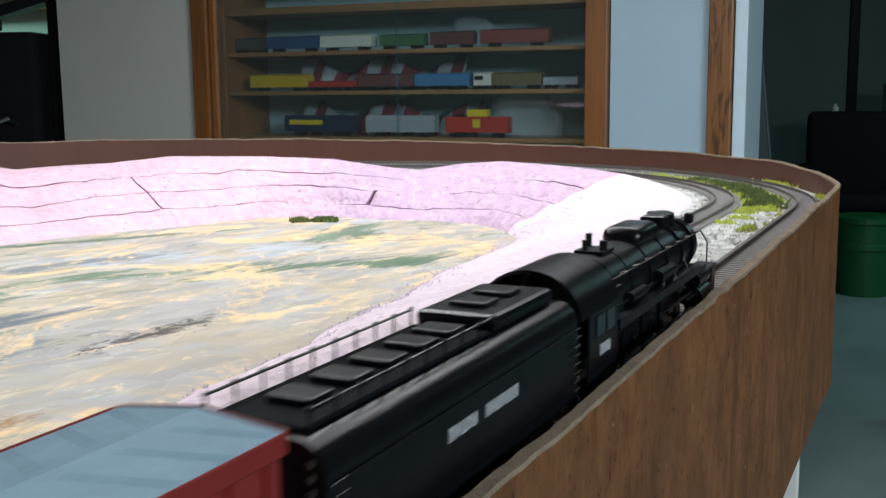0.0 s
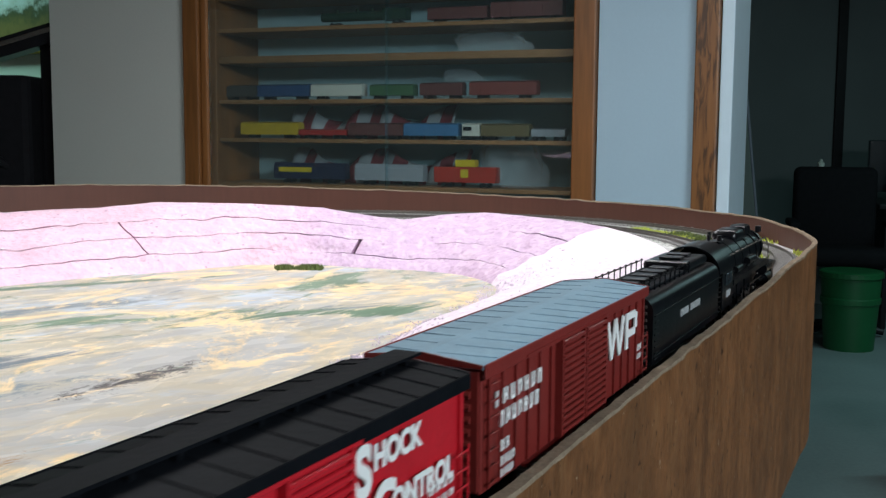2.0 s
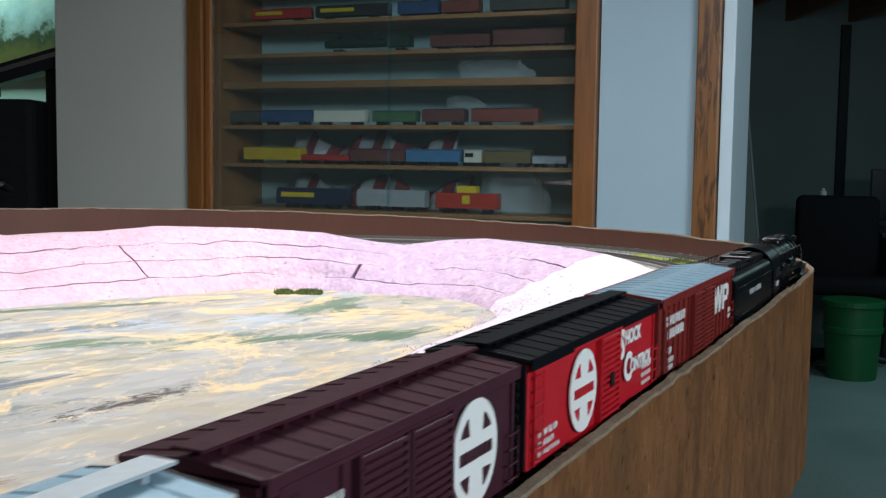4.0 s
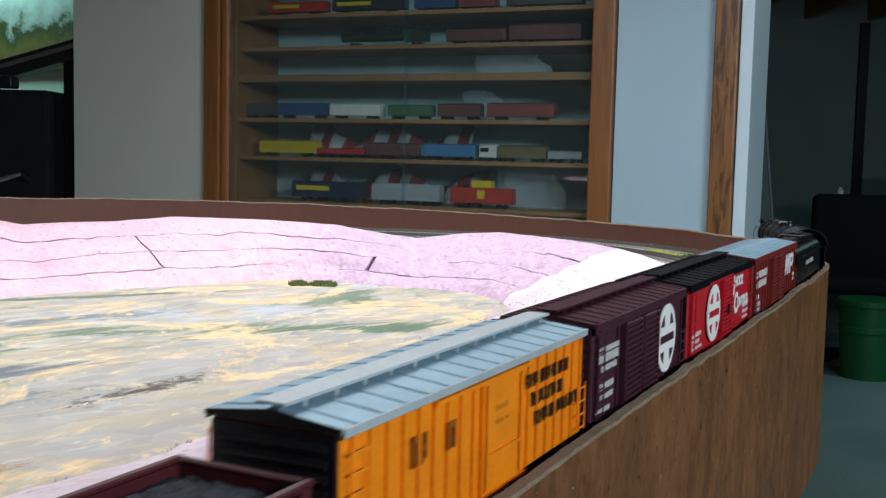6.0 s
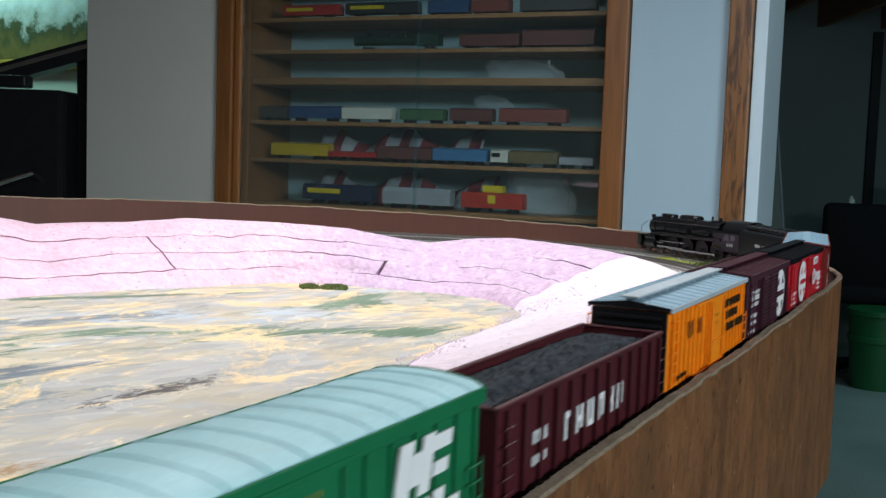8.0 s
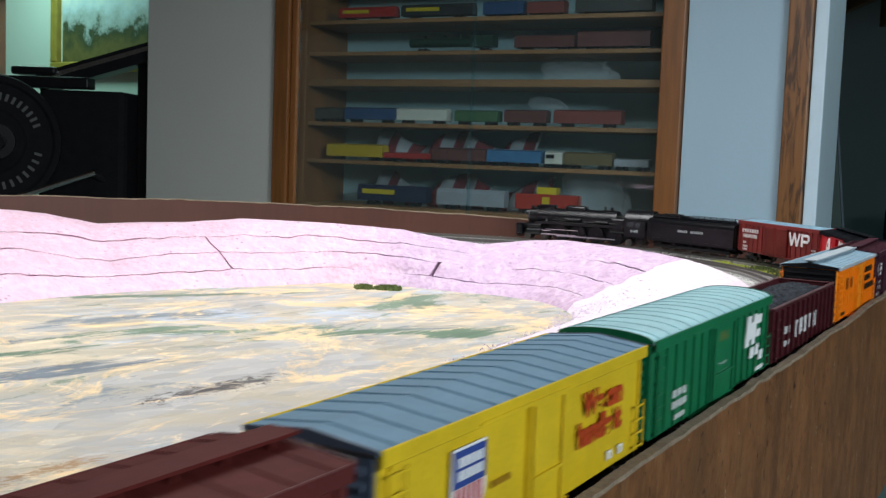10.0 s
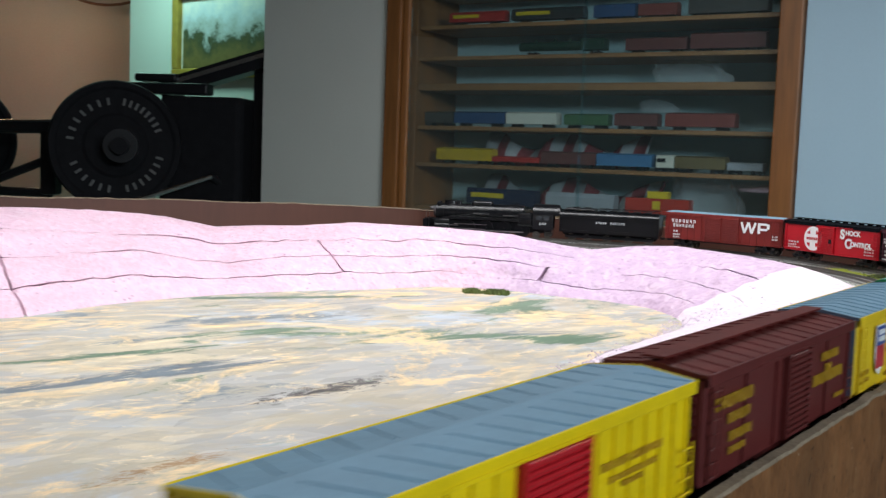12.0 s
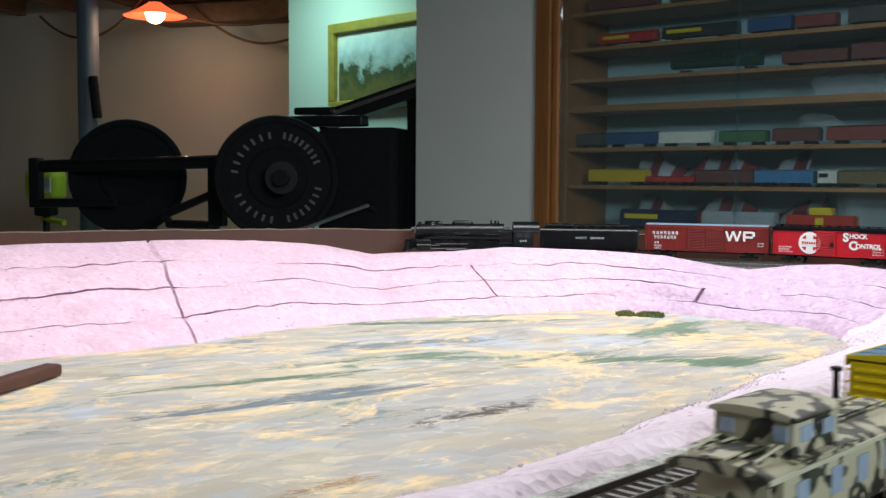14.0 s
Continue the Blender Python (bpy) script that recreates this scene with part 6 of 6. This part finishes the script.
def slanted_mark(ob, sgn):
    """A large slanted white mark with short bars stepping down behind it."""
    f = 1 if sgn < 0 else -1
    for x, z, n_, h in ((0.040, 0.0300, 0.007, 0.0145), (0.052, 0.0300, 0.006, 0.0145), (0.047, 0.0330, 0.006, 0.0080), (0.060, 0.0395, 0.010, 0.0040), (0.060, 0.0330, 0.008, 0.0035),
                        (0.050, 0.0235, 0.007, 0.0050), (0.060, 0.0240, 0.006, 0.0050), (0.068, 0.0205, 0.007, 0.0045), (0.064, 0.0155, 0.014, 0.0018)):
        bm, lean = bmesh.new(), 0.22 * h
        pts = [(x, z), (x + n_, z), (x + n_ + lean, z + h), (x + lean, z + h)]
        v = [bm.verts.new((f * a, sgn * (W + 0.0016), b)) for a, b in pts]
        w = [bm.verts.new((f * a, sgn * (W + 0.0010), b)) for a, b in pts]
        bm.faces.new(v), bm.faces.new(w)
        for i in range(4):
            bm.faces.new((v[i], v[(i + 1) % 4], w[(i + 1) % 4], w[i]))
        bmesh.ops.recalc_face_normals(bm, faces=bm.faces[:])
        part("white_mark", bm, M_WHITE, ob, "slanted white painted mark")


# ---- things in the rooms beyond ----
def weight_plate(parent, m, r, thick, lettered):
    bm = lathe(bmesh.new(), [(0.026, -thick / 2), (r * 0.45, -thick / 2), (r * 0.50, -thick * 0.32), (r * 0.86, -thick * 0.32), (r * 0.90, -thick / 2), (r * 0.98, -thick / 2), (r, -thick * 0.3),
                             (r, thick * 0.3), (r * 0.98, thick / 2), (r * 0.90, thick / 2), (r * 0.86, thick * 0.32), (r * 0.50, thick * 0.32), (r * 0.45, thick / 2), (0.026, thick / 2)], m, 56)
    p = part("weight_plate", bm, M_RUBBER, parent, "black round weight plate", smooth=True)
    if lettered:
        for a0, a1, k in ((100, 172, 7), (22, 80, 8), (205, 262, 6), (285, 345, 7)):
            for i in range(k):
                a = math.radians(a0 + (a1 - a0) * i / (k - 1))
                q = m @ Matrix.Rotation(a, 4, "Z") @ Matrix.Translation((r * 0.68, 0, thick * 0.32))
                part("raised_letter", box(bmesh.new(), -r * 0.055, r * 0.055, -r * 0.020, r * 0.020, 0.0005, 0.003, q), M_LETTER, p, "raised lettering as a plain bar")


def exercise_machine():
    ob = holder("weight_machine", "black steel exercise machine loaded with round weight plates", "exercise machine")
    face = Euler((math.pi / 2, 0, 0)).to_matrix().to_4x4()
    turn = Matrix.Rotation(radians(32), 4, "Z")
    weight_plate(ob, Matrix.Translation((-1.49, 3.02, 1.10)) @ turn @ face, 0.195, 0.045, True)
    weight_plate(ob, Matrix.Translation((-2.215, 3.30, 1.10)) @ turn @ face, 0.205, 0.045, False)
    bm = bmesh.new()
    cyl(bm, (-1.47, 3.10, 1.10), (-1.42, 2.90, 1.10), 0.025, 16)
    cyl(bm, (-1.45, 2.98, 1.10), (-1.43, 2.93, 1.10), 0.05, 20)
    part("sleeve", bm, M_BLACK, ob)
    part("bar", cyl(bmesh.new(), (-2.48, 3.16, 1.135), (-1.55, 3.05, 1.155), 0.022, 14), M_BLACK, ob)
    part("handle_post", rounded_box(-2.51, -2.47, 3.13, 3.17, 0.99, 1.165, 0.006), M_BLACK, ob)
    part("handle", cyl(bmesh.new(), (-2.49, 3.14, 1.005), (-2.2, 3.2, 1.01), 0.016, 12), M_BLACK, ob)
    part("hook_post", rounded_box(-1.76, -1.71, 3.06, 3.11, 0.94, 1.17, 0.006), M_BLACK, ob)
    bm = cyl(bmesh.new(), (-1.74, 3.08, 1.05), (-1.93, 3.08, 0.975), 0.014, 12)
    cyl(bm, (-1.93, 3.08, 0.975), (-1.91, 3.08, 0.945), 0.014, 12)
    cyl(bm, (-1.92, 3.08, 0.945), (-1.73, 3.08, 0.945), 0.014, 12)
    part("foot_hook", bm, M_BLACK, ob)
    # slanting arm, seat back, uprights
    m = Matrix.Translation((-1.24, 3.22, 1.335)) @ Euler((0, radians(-17), 0)).to_matrix().to_4x4()
    part("arm", box(bmesh.new(), -0.19, 0.22, -0.04, 0.04, -0.025, 0.03, m), M_BLACK, ob)
    part("arm_edge", box(bmesh.new(), -0.14, 0.20, -0.044, -0.0402, 0.005, 0.018, m), M_STEEL, ob, "bright metal edge")
    part("top_pad", rounded_box(-1.50, -1.36, 3.16, 3.30, 1.305, 1.33, 0.008), M_BLACK, ob)
    part("top_beam", rounded_box(-1.60, -1.25, 3.14, 3.20, 1.265, 1.30, 0.006), M_BLACK, ob)
    part("housing", rounded_box(-1.40, -1.13, 3.12, 3.32, 0.86, 1.26, 0.02), M_RUBBER, ob, "black padded housing")
    part("upright", rounded_box(-1.13, -1.06, 3.22, 3.30, 0.0, 1.40, 0.006), M_BLACK, ob)
    part("upright", rounded_box(-1.62, -1.56, 3.30, 3.36, 0.0, 1.27, 0.006), M_BLACK, ob)
    part("upright", rounded_box(-2.23, -2.17, 3.36, 3.42, 0.0, 1.14, 0.006), M_BLACK, ob)
    part("base_beam", rounded_box(-2.4, -1.0, 3.305, 3.355, 0.0, 0.06, 0.006), M_BLACK, ob)
    part("strut", cyl(bmesh.new(), (-1.40, 2.98, 0.94), (-1.18, 3.02, 1.02), 0.008, 10), M_STEEL, ob, "bright steel strut")
    part("strut", cyl(bmesh.new(), (-1.22, 3.1, 1.02), (-1.12, 3.22, 0.92), 0.012, 10), M_BLACK, ob)


def rooms_things():
    exercise_machine()
    pic = holder("framed_painting", "gilt framed landscape painting of wooded slopes under a pale sky", "painting", at=PICTURE_WALL @ pose(0.821, -0.002, 1.408))
    for n, b in (("frame_side", (-0.50, -0.462, -0.03, 0, 0.0, 0.31)), ("frame_side", (0.462, 0.50, -0.03, 0, 0.0, 0.31)), ("frame_top", (-0.50, 0.50, -0.031, 0, 0.2705, 0.3105)), ("frame_foot", (-0.50, 0.50, -0.031, 0, -0.04, 0.0))):
        part(n, rounded_box(*b, 0.005), M_GILT, pic)
    part("mount", box(bmesh.new(), -0.461, 0.461, -0.008, -0.002, 0.001, 0.27), M_MAT, pic, "pale inner mount")
    part("canvas", box(bmesh.new(), -0.447, 0.447, -0.012, -0.0085, 0.001, 0.256), M_PICTURE, pic, "painted landscape")
    col = holder("steel_column", "grey-blue painted steel support column", "column", at=pose(-3.235, 4.5, 0))
    part("shaft", cyl(bmesh.new(), (0, 0, 0.012), (0, 0, 2.005), 0.052, 24), M_COLUMN, col, smooth=True)
    part("foot_plate", rounded_box(-0.09, 0.09, -0.09, 0.09, 0, 0.012, 0.002), M_COLUMN, col)
    part("head_plate", rounded_box(-0.09, 0.09, -0.09, 0.09, 2.006, 2.018, 0.002), M_COLUMN, col)
    bm = cyl(bmesh.new(), (-3.13, 4.42, 1.38), (-3.16, 4.43, 1.58), 0.022, 14)
    jk = thing("jack_handle", bm, M_RUBBER, "black rubber grip of a lever leaning on the column", "lever")
    part("rod", cyl(bmesh.new(), (-3.13, 4.42, 1.38), (-3.02, 4.40, 0.004), 0.010, 10), M_STEEL, jk, "bright steel rod")
    # clamp lamp
    lamp = holder("clamp_lamp", "red clamp lamp with a lit bulb under the joists", "lamp", at=pose(-2.92, 4.6, 1.90))
    part("reflector", lathe(bmesh.new(), [(0.030, 0.050), (0.050, 0.036), (0.10, 0.006), (0.152, -0.016), (0.149, -0.018), (0.095, 0.002), (0.045, 0.030), (0.022, 0.046)], Matrix(), 32), M_REDSHADE, lamp, "red glowing reflector", smooth=True)
    bm = bmesh.new()
    bmesh.ops.create_uvsphere(bm, u_segments=18, v_segments=12, radius=0.046, matrix=Matrix.Translation((0, 0, -0.006)))
    part("bulb", bm, M_BULB, lamp, "lit bulb", smooth=True)
    part("socket", cyl(bmesh.new(), (0, 0, 0.072), (0, 0, 0.12), 0.022, 14), M_BLACK, lamp)
    d = bpy.data.lights.new("clamp_lamp_light", "POINT")
    d.energy, d.color, d.shadow_soft_size = 4.2, (1.0, 0.80, 0.58), 0.05
    o = new("clamp_lamp_light", d)
    o.location = (-2.92, 4.6, 1.86)
    # cables slung under the joists
    for a, b, sag in (((-3.9, 5.0, 1.98), (-3.05, 4.7, 2.0), 0.16), ((-3.05, 4.7, 2.0), (-2.2, 5.0, 1.99), 0.13), ((-2.95, 5.0, 2.0), (-2.15, 5.1, 1.99), 0.20)):
        c = bpy.data.curves.new("hanging_cable", "CURVE")
        c.dimensions, c.bevel_depth, c.bevel_resolution = "3D", 0.007, 2
        sp = c.splines.new("POLY")
        sp.points.add(20)
        for i in range(21):
            f = i / 20
            p = Vector(a).lerp(Vector(b), f)
            sp.points[i].co = (p.x, p.y, p.z - sag * 4 * f * (1 - f), 1)
        c.materials.append(M_CABLE)
        tagged(new("hanging_cable", c), "brown cable slung below the joists", "cable")
    # work light on a stand
    wl = holder("work_light", "lime yellow work light on a dark stand", "work light", at=pose(-2.80, 3.6, 0))
    part("head", rounded_box(-0.075, 0.075, -0.05, 0.05, 1.0, 1.13, 0.03, 4), M_LIME, wl, smooth=True)
    part("lens", rounded_box(-0.02, 0.065, -0.058, -0.051, 1.035, 1.095, 0.003), M_LENS, wl)
    part("bracket", rounded_box(-0.04, 0.04, -0.03, 0.03, 0.94, 0.998, 0.01), M_BLACK, wl)
    part("pole", cyl(bmesh.new(), (0, 0, 0.02), (0, 0, 0.94), 0.014, 12), M_BLACK, wl)
    part("arm", cyl(bmesh.new(), (-0.02, 0, 0.93), (0.10, -0.02, 0.915), 0.012, 10), M_LIME, wl)
    part("foot", cyl(bmesh.new(), (0, 0, 0), (0, 0, 0.02), 0.14, 24), M_BLACK, wl)
    # store room
    bx = holder("green_bin", "green plastic bin standing on the concrete floor", "bin", at=pose(2.24, 5.45, 0))
    part("tub", lathe(bmesh.new(), [(0.125, 0.0), (0.148, 0.33), (0.15, 0.40), (0.14, 0.40), (0.115, 0.02)], Matrix(), 32), M_GREENBIN, bx, smooth=True)
    part("rim", lathe(bmesh.new(), [(0.151, 0.375), (0.160, 0.38), (0.160, 0.405), (0.151, 0.41)], Matrix(), 32), M_GREENBIN, bx)
    part("band", lathe(bmesh.new(), [(0.1445, 0.24), (0.150, 0.245), (0.151, 0.27), (0.1455, 0.275)], Matrix(), 32), M_GREENBIN, bx)
    ch = holder("office_chair", "black padded high-backed chair in the dark store room", "chair", at=pose(2.36, 5.95, 0, 0, 0, -15))
    part("backrest", rounded_box(-0.25, 0.20, 0.0, 0.10, 0.44, 0.93, 0.04, 4), M_RUBBER, ch, smooth=True)
    part("seat", rounded_box(-0.25, 0.24, -0.34, 0.0, 0.40, 0.50, 0.04, 4), M_RUBBER, ch, smooth=True)
    for sgn in (-1, 1):
        part("armrest", rounded_box(-0.03 + sgn * 0.26, 0.03 + sgn * 0.26, -0.30, 0.02, 0.60, 0.64, 0.015, 3), M_RUBBER, ch, smooth=True)
    part("stem", cyl(bmesh.new(), (0, -0.15, 0.06), (0, -0.15, 0.40), 0.03, 14), M_BLACK, ch)
    for k in range(5):
        a = k * 2 * math.pi / 5
        part("foot", cyl(bmesh.new(), (0, -0.15, 0.08), (0.24 * math.cos(a), -0.15 + 0.24 * math.sin(a), 0.03), 0.02, 10), M_BLACK, ch)
    bt = thing("bottle", lathe(bmesh.new(), [(0.018, 0), (0.02, 0.01), (0.02, 0.02), (0.008, 0.03), (0.008, 0.04)], Matrix(), 18), M_LENS, "small clear bottle on the chair back", "bottle", smooth=True, at=pose(2.27, 6.02, 0.931))
    dk = holder("desk", "dark desk with equipment against the store room wall", "desk", at=pose(3.15, 6.2, 0, 0, 0, -10))
    part("top", rounded_box(-0.5, 0.6, -0.3, 0.3, 0.69, 0.72, 0.004), M_BLACK, dk)
    for x in (-0.46, 0.54):
        part("side", rounded_box(x, x + 0.03, -0.28, 0.28, 0, 0.689, 0.003), M_BLACK, dk)
    mo = holder("monitor", "dark flat monitor on the desk", "monitor", at=pose(2.86, 6.15, 0.721, 0, 0, -12))
    part("screen", rounded_box(-0.25, 0.25, -0.02, 0.02, 0.06, 0.36, 0.006), M_PANEDARK, mo)
    part("stand", rounded_box(-0.03, 0.03, -0.01, 0.05, 0.01, 0.2, 0.004), M_BLACK, mo)
    part("base", rounded_box(-0.1, 0.1, -0.08, 0.08, 0, 0.01, 0.003), M_BLACK, mo)
    # round bar added in place of a bluish highlight beside the monitor
    thing("highlight_bar", cyl(bmesh.new(), (2.68, 5.93, 0.944), (2.96, 5.90, 0.925), 0.018, 14), M_TRIM, "pale blue-white bar standing in for a highlight on the equipment", "roll")
    eq = holder("equipment_box", "dark equipment box standing on the desk", "equipment", at=pose(2.83, 5.93, 0.721, 0, 0, -10))
    part("case", rounded_box(-0.16, 0.16, -0.07, 0.07, 0.0, 0.18, 0.006), M_PANEDARK, eq)
    part("face_panel", rounded_box(-0.13, 0.13, -0.074, -0.0701, 0.03, 0.15, 0.001), M_COLUMN, eq, "grey face panel")
    lp = holder("leaning_panel", "tall grey-green panel leaning in the doorway", "panel", at=pose(1.475, 4.75, 0.02, -4, -6, -8))
    part("sheet", rounded_box(-0.14, 0.11, 0, 0.02, 0, 1.42, 0.004), M_GREYGREEN, lp)
    part("edge_strip", rounded_box(0.1105, 0.122, 0.001, 0.019, 0, 1.415, 0.002), M_COLUMN, lp, "dark edge strip")
    for x in (2.70, 4.1):
        thing("wall_batten", rounded_box(x - 0.03, x + 0.03, 6.87, 6.8985, 0, 2.0, 0.003), M_BLACK, "dark batten on the panelled wall", "trim", kind="structure")
    ln = holder("low_stool", "low black stool with a red leg on the concrete floor", "stool", at=pose(1.75, 3.35, 0))
    part("seat", rounded_box(-0.12, 0.2, -0.12, 0.12, 0.26, 0.31, 0.01), M_BLACK, ln)
    for x, y in ((-0.08, -0.08), (0.16, -0.08), (-0.08, 0.08), (0.16, 0.08)):
        part("leg", rounded_box(x - 0.015, x + 0.015, y - 0.015, y + 0.015, 0, 0.259, 0.003), paint("dark_red_paint", 0.25, 0.02, 0.02), ln)


def stray_plank():
    thing("wooden_stick", rounded_box(-0.009, 0.009, -0.30, 0.0, 0.0, 0.011, 0.003), M_INNER, "short dark wooden stick lying on the painted board", "stick", at=pose(-0.598, 0.765, BOARD_Z + 0.0006, 0, 0, 4))


M_GREYGREEN = material("grey_green_panel", (0.10, 0.13, 0.12), 0.7, 0, 0.08, 4)

rooms()
cabinet()
shelf_models()
layout()
hillside()
rooms_things()
stray_plank()
CARS = train()
CABOOSE = caboose()
TENDER = tender()
LOCO, DRIVERS = locomotive()


# ---- movement ----
# place on the track of the first boxcar's rear end, second by second
RUN = ((0.0, -1.003), (0.4, -0.931), (0.8, -0.868), (1.2, -0.806), (1.5, -0.767), (2.0, -0.713), (2.5, -0.652), (3.0, -0.588), (4.2, -0.471), (5.5, -0.344), (6.0, -0.289), (6.5, -0.230), (7.0, -0.164), (7.5, -0.095), (8.2, 0.000), (10.3, 0.302), (11.0, 0.410), (11.5, 0.491), (12.0, 0.571), (12.5, 0.647), (13.0, 0.711), (13.5, 0.774), (14.0, 0.838))


def run_at(t):
    """Smooth travel through the rows of RUN."""
    ts, xs = [r[0] for r in RUN], [r[1] for r in RUN]
    k = min(max(i for i in range(len(ts)) if ts[i] <= t + 1e-9), len(ts) - 2)

    def slope(i):
        a, b = max(i - 1, 0), min(i + 1, len(ts) - 1)
        return (xs[b] - xs[a]) / (ts[b] - ts[a])
    d = ts[k + 1] - ts[k]
    f = (t - ts[k]) / d
    m0, m1 = slope(k) * d, slope(k + 1) * d
    return (2 * f**3 - 3 * f**2 + 1) * xs[k] + (f**3 - 2 * f**2 + f) * m0 + (-2 * f**3 + 3 * f**2) * xs[k + 1] + (f**3 - f**2) * m1


def ride(centre, base):
    """Pose of a car whose middle is at centre, with its trucks base apart on the track."""
    xa, ya, _ = TRACK.at(centre + base / 2)
    xb, yb, _ = TRACK.at(centre - base / 2)
    return pose((xa + xb) / 2, (ya + yb) / 2, RAIL_Z, 0, 0, math.degrees(math.atan2(ya - yb, xa - xb)))


def motions():
    times = [i * 0.25 for i in range(57)]
    back = 0.0
    for car, n_ in zip(CARS, LENGTHS):
        if car is not CARS[0]:
            back += n_ + GAP
        walk(car, [(t, ride(run_at(t) - back + n_ / 2, n_ - 0.051)) for t in times])
    walk(CABOOSE, [(t, ride(run_at(t) - back - GAP - 0.009 - L_CAB / 2, 0.066)) for t in times])
    front = LENGTHS[0] + 0.0155
    walk(TENDER, [(t, ride(run_at(t) + front + L_TEND / 2, 0.09)) for t in times])
    walk(LOCO, [(t, ride(run_at(t) + front + 0.004 + L_TEND + L_LOCO * STRETCH / 2, 0.10)) for t in times])
    fine = [i * 0.1 for i in range(141)]
    for x, w in zip(DRIVER_X, DRIVERS):
        walk(w, [(t, pose(x * STRETCH, 0, DRIVER_R, 0, math.degrees((run_at(t) + 1) / DRIVER_R), 0)) for t in fine])


motions()
